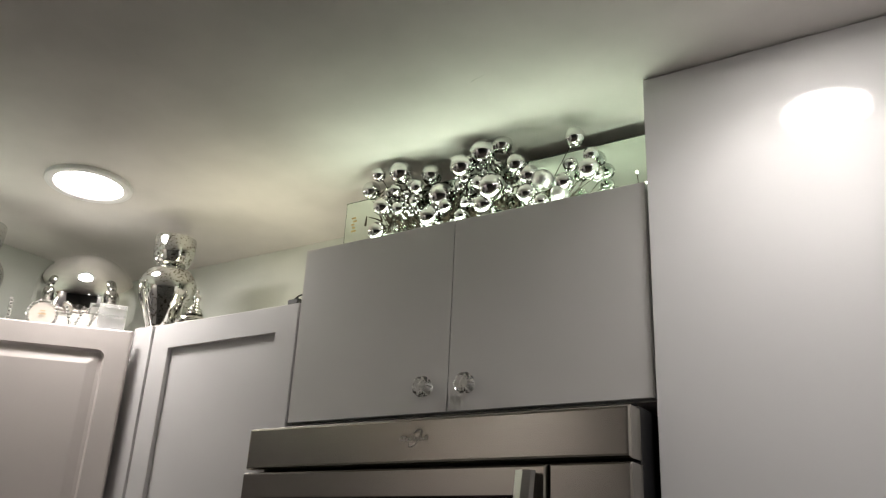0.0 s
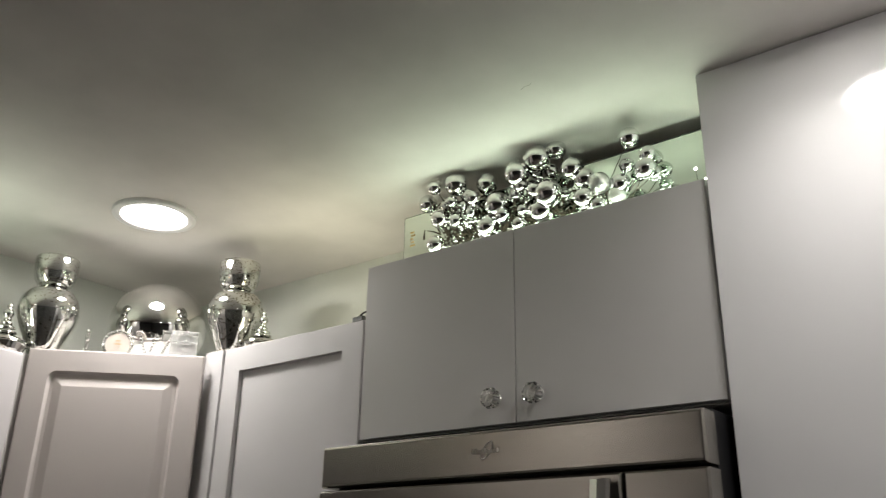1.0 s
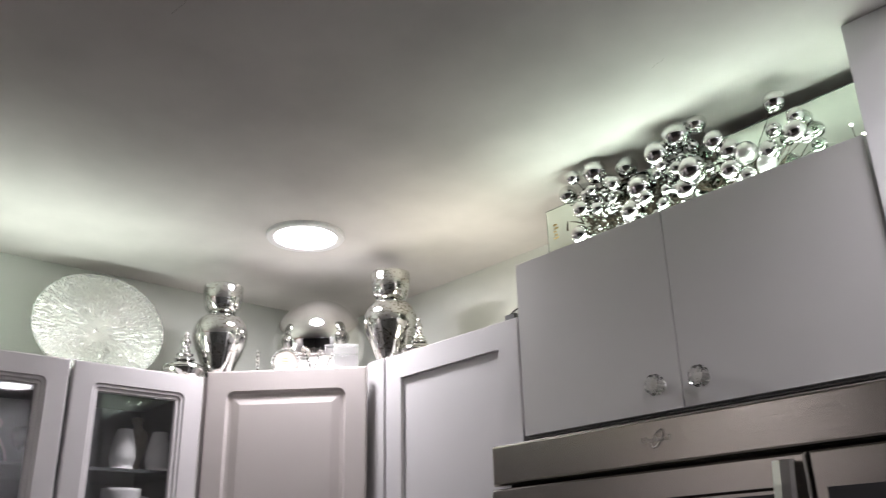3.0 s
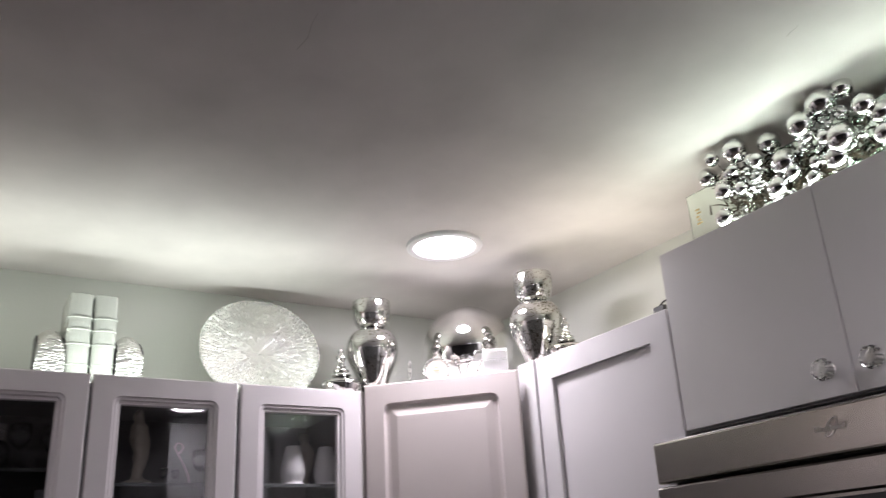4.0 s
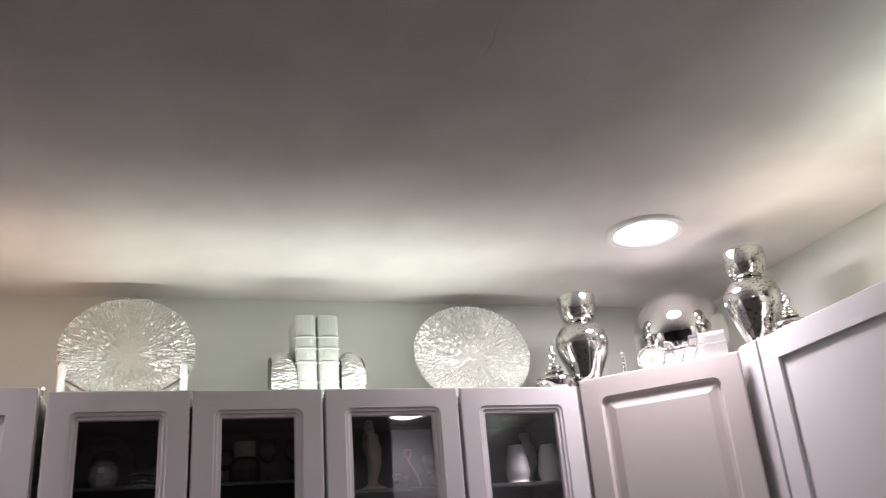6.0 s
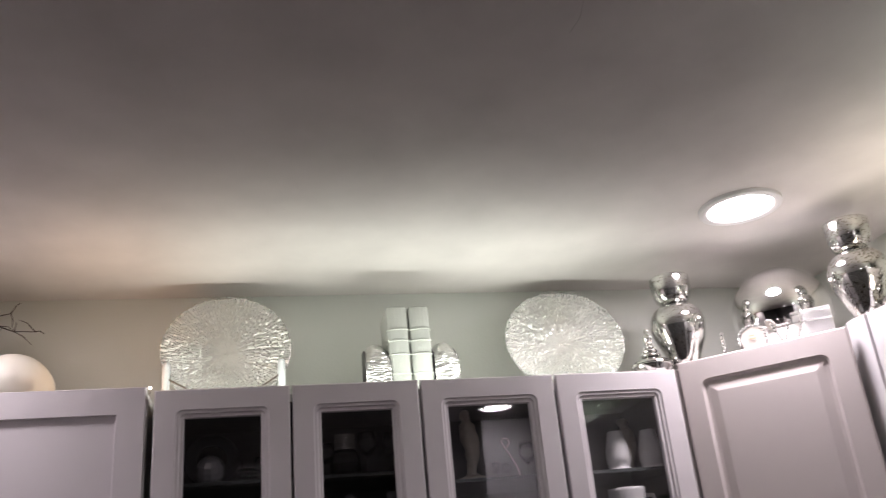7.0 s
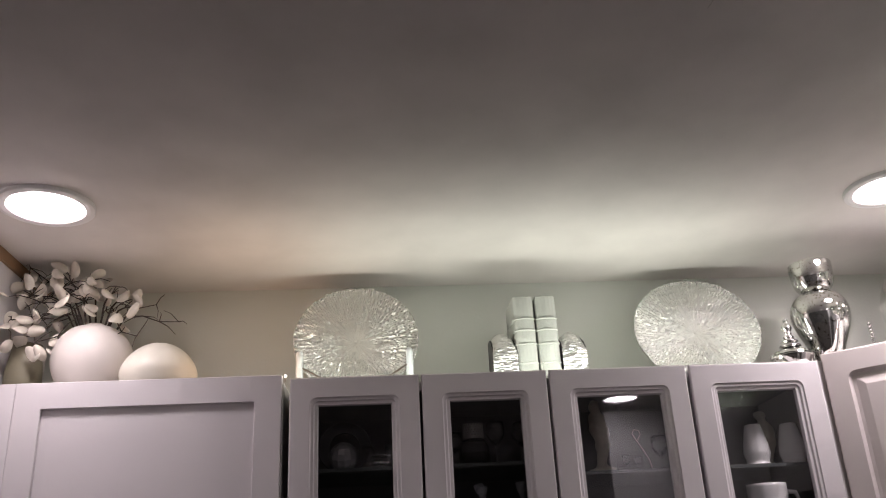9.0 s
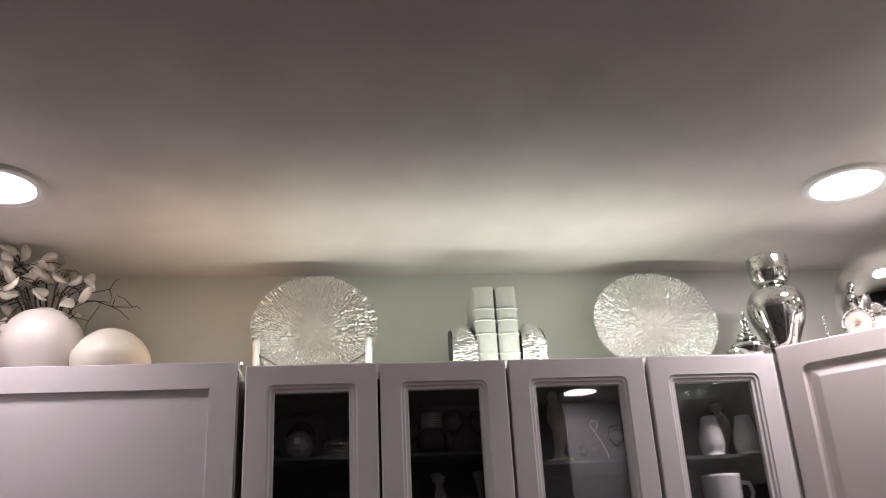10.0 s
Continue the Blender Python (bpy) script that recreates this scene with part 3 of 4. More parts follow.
def ball_spray(rows, depth, root, label, small, seed, frosted=()):
    rnd = random.Random(seed)
    t = thing("ball_spray", pose(root, 1.325, ZT - 0.006), label, "ornament", "silver ball sprays")
    base = Vector((root, 1.325, ZT - 0.006))
    spots = []
    for k, ((x, z, r), q) in enumerate(zip(rows, depth)):
        spots.append((Vector((x / 1000, 1.302 + 0.014 * q, z / 1000)), round(r * 1.1), k in frosted))
    x_lo, x_hi = min(s[0].x for s in spots), max(s[0].x for s in spots)
    for k in range(small):
        a = rnd.choice(spots[:len(rows)])
        p = a[0] + Vector((rnd.uniform(-0.045, 0.045), rnd.uniform(0.0, 0.03), rnd.uniform(-0.075, -0.005)))
        r = rnd.choice((8, 9, 10, 12, 13))
        p.z = max(p.z, ZT + r / 1000 + 0.002)
        p.x = min(max(p.x, x_lo), x_hi)
        p.y = min(max(p.y, 1.305), 1.352)
        if p.x > -0.62:
            p.x -= 0.12
        spots.append((p, r, False))
    for p, r, f in spots:
        ob = new("ball", ball_mesh(r))
        if not ob.data.materials:
            ob.data.materials.append(SILVER)
        ob.parent = t
        d = (p - base)
        ob.matrix_local = Matrix.Translation(p - base) @ (-d).to_track_quat("Z", "Y").to_matrix().to_4x4()
        if f:
            ob.material_slots[0].link = "OBJECT"
            ob.material_slots[0].material = SATIN
            tagged(ob, "frosted silver ball")
    bm = bmesh.new()
    for p, r, f in spots:
        q = p - base
        foot = Vector((q.x * 0.2 + rnd.uniform(-0.03, 0.03), rnd.uniform(0.012, 0.028), 0.003))
        mid = foot.lerp(q, 0.55) + Vector((rnd.uniform(-0.02, 0.02), 0.012, 0.004))
        tube([foot, foot.lerp(mid, 0.5) + Vector((0, 0, -0.004)), mid, q], 0.0011, 0.0007, 5, bm)
    tube([(-0.14, 0, 0.003), (-0.05, 0.004, 0.006), (0.05, -0.002, 0.004), (0.14, 0.002, 0.003)], 0.003, 0.003, 6, bm)
    part("stem", bm, STEM, t, "dark wire stems")
    # short dark twigs that fill the spray behind the balls
    bm = bmesh.new()
    for k in range(small * 7):
        a = rnd.choice(spots)[0] - base
        c = a + Vector((rnd.uniform(-0.05, 0.05), 0.0, rnd.uniform(-0.09, 0.0)))
        c.y, c.z = rnd.uniform(0.018, 0.036), max(c.z, 0.012)
        u = Vector((rnd.uniform(-1, 1), rnd.uniform(-0.2, 0.2), rnd.uniform(-0.8, 1))).normalized() * rnd.uniform(0.008, 0.018)
        if c.z - u.z > 0.003 and c.z + u.z > 0.003 and c.x + root < -0.60:
            tube([c - u, c + Vector((0, 0, 0.002)), c + u], 0.0024, 0.0010, 4, bm)
    tagged(part("twig_filling", bm, STEM, t, "short dark twigs"), "", "", "", "stuff")
    # short tinsel leaves between the balls
    bm = bmesh.new()
    for k in range(small):
        a = rnd.choice(spots)[0] - base
        c = a + Vector((rnd.uniform(-0.03, 0.03), rnd.uniform(-0.012, 0.02), rnd.uniform(-0.05, 0.0)))
        c.z = max(c.z, 0.006)
        u = Vector((rnd.uniform(-1, 1), rnd.uniform(-1, 1), rnd.uniform(-1, 1))).normalized()
        v = u.orthogonal().normalized() * 0.0022
        n = u.cross(v) * 0.25
        L = rnd.uniform(0.006, 0.013)
        vs = [bm.verts.new(c + o) for o in (-u * L, v + n, u * L, -v + n)]
        bm.faces.new(vs)
    tagged(part("tinsel", bm, SILVER, t, "short silver tinsel leaves"), "", "", "", "stuff")
    return t


ball_spray(SPRAY_LEFT, LEFT_DEPTH, -0.93, "spray of shiny silver balls on dark wire stems", 46, 3)
ball_spray(SPRAY_RIGHT, RIGHT_DEPTH, -0.68, "spray of shiny and frosted silver balls on wire stems", 13, 8, frosted=(9, 17))


def fairy_bulb(p, label, down):
    t = thing("fairy_light", pose(p[0], p[1], p[2] - down), label, "fairy light")
    part("bulb", ball(0.003, (0, 0, down), 10), BULB, t, smooth=True)
    part("wire", tube([(0.004, 0, 0.0008), (0.003, 0, down * 0.5), (0, 0, down - 0.002)], 0.0007, 0.0006, 5), STEM, t)
    return t


fairy_bulb((-0.468, 1.345, 2.310), "tiny lit bulb on a thin wire beside the balls", 2.310 - ZT + 0.006)
fairy_bulb((XB - 0.030, -0.341, 2.108), "tiny lit bulb on the end cabinet", 0.016)

# small black clip lying on the shaker cabinet
clip = thing("hair_clip", pose(-1.232, YA + 0.035, ZS - 0.016), "small black clip lying on the shaker cabinet", "clip")
part("jaw", box(-0.026, 0.008, -0.006, 0.006, 0.0, 0.040, 0.004), GAP, clip)
part("loop", tube([(-0.012, 0, 0.038), (0.0, 0.002, 0.047), (0.012, 0, 0.048), (0.022, 0, 0.042)], 0.0025, 0.0015, 6), GAP, clip)

# ---- things on the corner and shaker cabinets ----


def mercury_vase(x, y, z, label, mat, k=1.0):
    t = thing("vase", pose(x, y, z), label, "vase", "silvered vases")
    body = smooth_profile([(0.031, 0.0), (0.0305, 0.006), (0.034, 0.018), (0.046, 0.050), (0.0610, 0.086), (0.0668, 0.114), (0.0640, 0.138), (0.050, 0.160), (0.032, 0.170), (0.0285, 0.174)])
    part("body", lathe([(0, 0)] + [(r * k, h * k) for r, h in body] + [(0, 0.1745 * k)], 64), mat, t, smooth=True)
    bowl = smooth_profile([(0.0285, 0.1735), (0.036, 0.177), (0.0440, 0.189), (0.0480, 0.207), (0.0495, 0.228), (0.0495, 0.240), (0.0485, 0.245)])
    inner = [(0.0465, 0.2455), (0.0470, 0.225), (0.043, 0.192), (0.030, 0.181), (0.0, 0.179)]
    part("bowl", lathe([(r * k, h * k) for r, h in bowl + inner], 64), mat, t, smooth=True)
    return t


def lidded_dish(x, y, z, k, label):
    """A low silver dish whose domed lid ends in a stacked finial."""
    t = thing("lidded_dish", pose(x, y, z), label, "dish", "silver lidded dishes")
    part("dish", lathe([(r * k, h * k) for r, h in smooth_profile([(0.030, 0.0), (0.036, 0.004), (0.050, 0.030), (0.054, 0.041), (0.051, 0.043)], 4)] + [(0, 0.043 * k)], 48), MERC, t, smooth=True)
    part("lid", lathe([(r * k, h * k) for r, h in smooth_profile([(0.053, 0.044), (0.049, 0.051), (0.032, 0.058), (0.022, 0.062)], 4)] + [(0, 0.063 * k)], 48), MERC, t, smooth=True)
    prof = [(0.0, 0.062)]
    for r, h0, h1 in ((0.026, 0.062, 0.074), (0.021, 0.074, 0.086), (0.013, 0.086, 0.096), (0.009, 0.096, 0.106), (0.0125, 0.106, 0.126), (0.006, 0.126, 0.142)):
        prof += [(r * 0.72, h0 + 0.001), (r, (h0 + h1) / 2 - 0.002), (r, (h0 + h1) / 2 + 0.002), (r * 0.72, h1 - 0.001)]
    part("finial", lathe([(r * k, h * k) for r, h in prof + [(0, 0.144)]], 40), MERC, t, "stacked ring finial", smooth=True)
    return t


mercury_vase(-2.018, 0.992, 2.100, "silvered mercury-glass urn vase", MERC, 1.067)
mercury_vase(-1.692, 1.314, 2.119, "speckled mercury-glass urn vase with worn silvering", MERC_B, 1.06)
lidded_dish(-2.024, 0.900, 2.079, 1.0, "low silver dish with a stacked finial lid")
lidded_dish(-1.602, 1.335, 2.114, 0.86, "small silver dish with a stacked finial lid")

# large mirror ball on a low ring
gb = thing("gazing_ball", pose(-1.956, 1.266, 2.100), "large polished silver ball in the corner", "ball")
part("sphere", ball(0.1285, (0, 0, 0.1295), 96), SPHERE, gb, smooth=True)
part("ring_foot", lathe([(0.045, 0.0), (0.052, 0.0), (0.055, 0.010), (0.050, 0.022), (0.046, 0.020), (0.045, 0.0)], 48), SPHERE, gb, smooth=True)


def at_corner(s, back):
    """A pose on the corner cabinet, s along its front and back from it, facing out."""
    p = Vector((XB + s * 0.7071 - back * 0.7071, 0.953 + s * 0.7071 + back * 0.7071, 2.100))
    return Matrix.Translation(p) @ Matrix.Rotation(radians(45), 4, "Z")


def beads(points, r, bm=None):
    bm = bm or bmesh.new()
    for p in points:
        bmesh.ops.create_icosphere(bm, subdivisions=1, radius=r, matrix=Matrix.Translation(p))
    return bm


t = thing("beaded_stick", at_corner(0.105, 0.028), "short stick of clear crystal beads", "ornament")
part("stick", beads([(0, 0, 0.005 + 0.0088 * i) for i in range(8)], 0.0052), CRYSTAL, t)

t = thing("beaded_clock", at_corner(0.179, 0.030), "small round clock with a clear bead rim", "clock")
bm = lathe([(0, -0.004), (0.030, -0.004), (0.031, 0.0), (0.030, 0.006), (0, 0.006)], 40)
bmesh.ops.transform(bm, matrix=Matrix.Translation((0, 0, 0.037)) @ Matrix.Rotation(radians(-90), 4, "X"), verts=bm.verts)
part("case", bm, material("clock_face", (0.58, 0.53, 0.48), 0.4), t, "off-white dial")
part("bead_rim", beads([(0.0335 * math.cos(2 * math.pi * i / 24), -0.004, 0.0375 + 0.0335 * math.sin(2 * math.pi * i / 24)) for i in range(24)], 0.0045), CRYSTAL, t, "clear bead rim")
bm = bmesh.new()
for i, w in enumerate((0.017, 0.011)):
    box(-w / 2, w / 2, -0.0068, -0.0062, 0.036 + i * 0.008, 0.039 + i * 0.008, bm=bm)
part("dial_mark", bm, material("dial_gold", (0.55, 0.40, 0.25), 0.5), t, "faint gold dial marks")


def bead_letter(m, strokes, label):
    t = thing("bead_ornament", m, label, "ornament", "clear bead ornaments")
    bm = bmesh.new()
    for (x0, z0), (x1, z1) in strokes:
        n = max(2, int(math.hypot(x1 - x0, z1 - z0) / 0.0078))
        beads([(x0 + (x1 - x0) * i / n, 0, z0 + (z1 - z0) * i / n) for i in range(n + 1)], 0.0048, bm)
    part("beads", bm, CRYSTAL, t)
    return t


bead_letter(at_corner(0.250, 0.026), [((-0.020, 0.062), (0.0, 0.005)), ((0.0, 0.005), (0.020, 0.062))], "upright vee of clear crystal beads")
bead_letter(at_corner(0.292, 0.040), [((-0.016, 0.008), (0.012, 0.070))], "leaning bar of clear crystal beads")

t = thing("photo_block", at_corner(0.337, 0.020) @ Matrix.Rotation(radians(8), 4, "Z"), "clear glass block frame with bead edging", "picture frame")
part("block", box(-0.032, 0.032, 0.0, 0.014, 0.0, 0.078, 0.001), BLOCK, t)
part("card", box(-0.026, 0.026, 0.0150, 0.0165, 0.006, 0.058), material("frosted_card", (0.80, 0.80, 0.80), 0.4), t, "white backing card")
part("bead_edge", beads([(-0.028 + 0.0080 * i, -0.003, 0.071) for i in range(8)] + [(-0.028 + 0.0080 * i, -0.003, 0.048) for i in range(8)], 0.0035), CRYSTAL, t)

# ---- things on the glass cabinets ----


def textured_plate(m, label, r=0.160, seed=1):
    """A shallow dish whose face is cut into short radial dashes, each tilted its own way."""
    t = thing("glass_plate", m, label, "plate", "textured glass plates")
    na, nr, th, row = 960, 66, 0.006, 0.0150
    rnd = random.Random(seed)
    rows = int(r / row) + 3
    phase = [rnd.uniform(0, 1) for _ in range(rows)]
    cells = [max(9, int(2 * math.pi * (q + 0.5) * row / 0.0072)) for q in range(rows)]
    wave = [rnd.uniform(0, 6.28) for _ in range(rows)]
    skew = [[rnd.uniform(0, 1) for _ in range(n)] for n in cells]
    lean = [[rnd.uniform(-1, 1) for _ in range(n)] for n in cells]
    tall = [[rnd.uniform(0.35, 1.0) for _ in range(n)] for n in cells]

    def relief(a, rr):
        u = a / (2 * math.pi)
        q = int(rr / row)
        lane = (u * cells[q] + phase[q] + 0.5 * math.sin(a * 11 + wave[q])) % cells[q]
        c = int(lane) % cells[q]
        v = rr / row + 0.85 * skew[q][c]
        if int(v) != q:
            q = min(int(v), rows - 1)
            lane = (u * cells[q] + phase[q] + 0.5 * math.sin(a * 11 + wave[q])) % cells[q]
            c = int(lane) % cells[q]
        f, g = lane - int(lane), v - int(v)
        ridge = math.sin(math.pi * f) ** 0.8 * max(0.0, math.sin(math.pi * g)) ** 0.45
        return tall[q][c] * ridge * (0.0088 + 0.0090 * lean[q][c] * (f - 0.5) + 0.0040 * lean[q][(c + 3) % cells[q]] * (g - 0.5))

    bm = bmesh.new()
    front, back = [], []
    for j in range(nr + 1):
        rr = r * max(j, 0.02) / nr
        ring = []
        fade = min(1.0, max(0.12, (rr / r - 0.12) / 0.35))
        for i in range(na):
            a = 2 * math.pi * i / na
            edge = 1 + (0.007 * abs(math.sin(a * 30 + phase[0])) if j > nr - 2 else 0)
            y = 0.024 * (1 - (rr / r) ** 2) - relief(a, rr) * fade
            ring.append(bm.verts.new((rr * edge * math.cos(a), y, rr * edge * math.sin(a))))
        front.append(ring)
    for j in range(9):
        rr = r * max(j, 0.02) / 8
        back.append([bm.verts.new((rr * math.cos(2 * math.pi * i / na), 0.024 * (1 - (rr / r) ** 2) + th, rr * math.sin(2 * math.pi * i / na))) for i in range(na)])
    for i in range(na):
        k = (i + 1) % na
        for j in range(nr):
            bm.faces.new((front[j][i], front[j][k], front[j + 1][k], front[j + 1][i]))
        for j in range(8):
            bm.faces.new((back[j][k], back[j][i], back[j + 1][i], back[j + 1][k]))
        bm.faces.new((front[nr][i], front[nr][k], back[8][k], back[8][i]))
    bm.faces.new(list(reversed(front[0])))
    bm.faces.new(back[0])
    bmesh.ops.recalc_face_normals(bm, faces=bm.faces)
    part("dish", bm, PLATE, t, smooth=True)
    return t


def leaning(x, y, z, r, tilt, turn=0):
    """The pose of a plate of radius r that stands on z and leans back."""
    return Matrix.Translation((x, y, z)) @ Matrix.Rotation(radians(90 + turn), 4, "Z") @ Matrix.Rotation(radians(-tilt), 4, "X") @ Matrix.Translation((0, 0, r))


textured_plate(leaning(-2.075, -0.180, 2.080, 0.160, 18), "round clear textured glass plate on a white stand", 0.158, 2)
textured_plate(leaning(-2.085, 0.710, 2.080, 0.164, 20, -6), "round clear textured glass plate leaning on the wall", 0.163, 5)

st = thing("plate_stand", pose(-2.112, -0.181, 2.079, 0, 0, 90), "white plate stand with two posts and a dark wire", "stand")
for sx in (-0.138, 0.134):
    p = part("post", lathe([(0, 0.0), (0.009, 0.0), (0.009, 0.105), (0.0075, 0.111), (0.004, 0.115), (0, 0.116)], 20), POST, st, smooth=True)
    p.location = (sx, -0.020, 0)
    p = part("bracket_arm", box(-0.006, 0.006, 0.0, 0.12, 0.0, 0.012, 0.002), POST, st)
    p.location = (sx, -0.012, 0)
part("wire", tube([(-0.136, -0.022, 0.074), (-0.08, -0.034, 0.040), (0.0, -0.040, 0.028), (0.08, -0.034, 0.040), (0.132, -0.022, 0.076)], 0.0022, 0.0022, 6), STEM, st, "dark curved wire")


def book(y, label, lean=0.0, h=0.241, w=0.0525):
    """A book standing with its rounded, ribbed spine to the front."""
    t = thing("book", pose(-2.082, y, 2.079, 0, 0, 90) @ Matrix.Rotation(radians(lean), 4, "Y"), label, "book", "white books")
    d = 0.135

    def outline(grow, z):
        pts = []
        for i in range(9):
            a = math.pi * i / 8
            pts.append(Vector(((w / 2 + grow) * -math.cos(a), 0.012 - (0.012 + grow) * math.sin(a), z)))
        return pts + [Vector((w / 2 + grow * 0.3, d, z)), Vector((-w / 2 - grow * 0.3, d, z))]
    part("cover", loft([outline(-0.0015, 0.0), outline(0, 0.002), outline(0, h - 0.003), outline(-0.0015, h)]), BOOK, t)
    for z in (0.030, 0.062, 0.112, 0.148, 0.178):
        part("spine_band", loft([outline(0.0, z), outline(0.0022, z + 0.001), outline(0.0022, z + 0.0035), outline(0.0, z + 0.0045)]), BOOK, t)
    return t


book(0.2510, "white bound book with ribbed spine between silver bookends", -0.6)
book(0.3085, "white bound book with ribbed spine between silver bookends", -0.6)


def bookend(y, label, flip, h=0.154, w=0.063):
    """A hammered silver slab with a rounded top corner, on edge."""
    t = thing("bookend", pose(-2.080, y, 2.079, 0, 0, 90), label, "bookend", "silver bookends")
    nz, nx = 110, 30
    bm = bmesh.new()
    grid = []
    for j in range(nz + 1):
        row = []
        for i in range(nx + 1):
            u, v = i / nx, j / nz
            x = (u - 0.5) * w
            top = h * (1 - 0.16 * abs(2 * u - 1) ** 2.5)
            z = top * v
            bend = 0.05 * max(0, v - 0.62) ** 2 / 0.145
            row.append(bm.verts.new((x, bend + 0.003 * (2 * u - 1) ** 4 - 0.0036 * noise.noise(Vector((x * 60, z * 300, flip))) - 0.0024 * noise.noise(Vector((x * 150, z * 640, flip))), z)))
        grid.append(row)
    for j in range(nz):
        for i in range(nx):
            bm.faces.new((grid[j][i], grid[j][i + 1], grid[j + 1][i + 1], grid[j + 1][i]))
    part("hammered_face", bm, FOIL, t, smooth=True)
    side = [Vector((-w / 2, 0.004, 0)), Vector((w / 2, 0.004, 0)), Vector((w / 2, 0.09, 0)), Vector((-w / 2, 0.09, 0))]
    loops = [side] + [[p + Vector((0, (0.05 * max(0, v - 0.62) ** 2 / 0.145 if k < 2 else 0), h * 0.90 * v)) for k, p in enumerate(side)] for v in (0.3, 0.62, 0.75, 0.88, 1.0)]
    part("block", loft(loops), GAP, t, "dark block behind the silver face")
    return t


bookend(0.1925, "hammered silver bookend with a curved top", 0)
bookend(0.3690, "hammered silver bookend with a curved top", 1)

# ---- things on the end cabinet ----
ev = thing("round_vase", pose(-2.095, -0.820, 2.092), "round matt white vase holding dried branches", "vase")
part("body", lathe([(0, 0.0)] + smooth_profile([(0.038, 0.0), (0.068, 0.020), (0.093, 0.075), (0.090, 0.125), (0.062, 0.165), (0.026, 0.182), (0.021, 0.186)]) + [(0.018, 0.186), (0.018, 0.150), (0, 0.150)], 64), CERAMIC, ev, smooth=True)
eg = thing("egg_ornament", pose(-2.080, -0.655, 2.092), "cream egg-shaped ceramic ornament", "ornament")
part("shell", lathe([(0, 0.0)] + smooth_profile([(0.050, 0.0), (0.078, 0.016), (0.0905, 0.045), (0.0860, 0.070), (0.067, 0.098), (0.037, 0.120), (0.0, 0.129)]), 64), CREAM, eg, smooth=True)
ov = thing("tall_vase", pose(-2.085, -0.975, 2.092), "dull grey-green ceramic vase by the return wall", "vase")
part("body", lathe([(0, 0)] + smooth_profile([(0.028, 0.0), (0.040, 0.020), (0.042, 0.070), (0.034, 0.120), (0.036, 0.135)]) + [(0.031, 0.135), (0.030, 0.02), (0, 0.02)], 40), OLIVE, ov, smooth=True)


def petal(bm, c, direction, size, rnd):
    """One thin cupped oval petal with thickness."""
    d = Vector(direction).normalized()
    u = d.orthogonal().normalized()
    u = (Matrix.Rotation(rnd.uniform(0, 6.28), 3, d) @ u)
    v = d.cross(u)
    c = Vector(c) + u * size * 0.85
    a, b = size, size * rnd.uniform(0.50, 0.78)
    n = 14
    mid_t, mid_b = bm.verts.new(Vector(c) - d * size * 0.04), bm.verts.new(Vector(c) - d * (size * 0.04 + 0.0012))
    top, bot = [], []
    for i in range(n):
        t = 2 * math.pi * i / n
        w = 1 + 0.06 * math.sin(3 * t + size * 900)
        p = Vector(c) + u * a * w * math.cos(t) + v * b * w * math.sin(t) + d * 0.12 * size * math.cos(2 * t)
        top.append(bm.verts.new(p))
        bot.append(bm.verts.new(p - d * 0.0012))
    for i in range(n):
        k = (i + 1) % n
        bm.faces.new((mid_t, top[i], top[k]))
        bm.faces.new((mid_b, bot[k], bot[i]))
        bm.faces.new((top[k], top[i], bot[i], bot[k]))


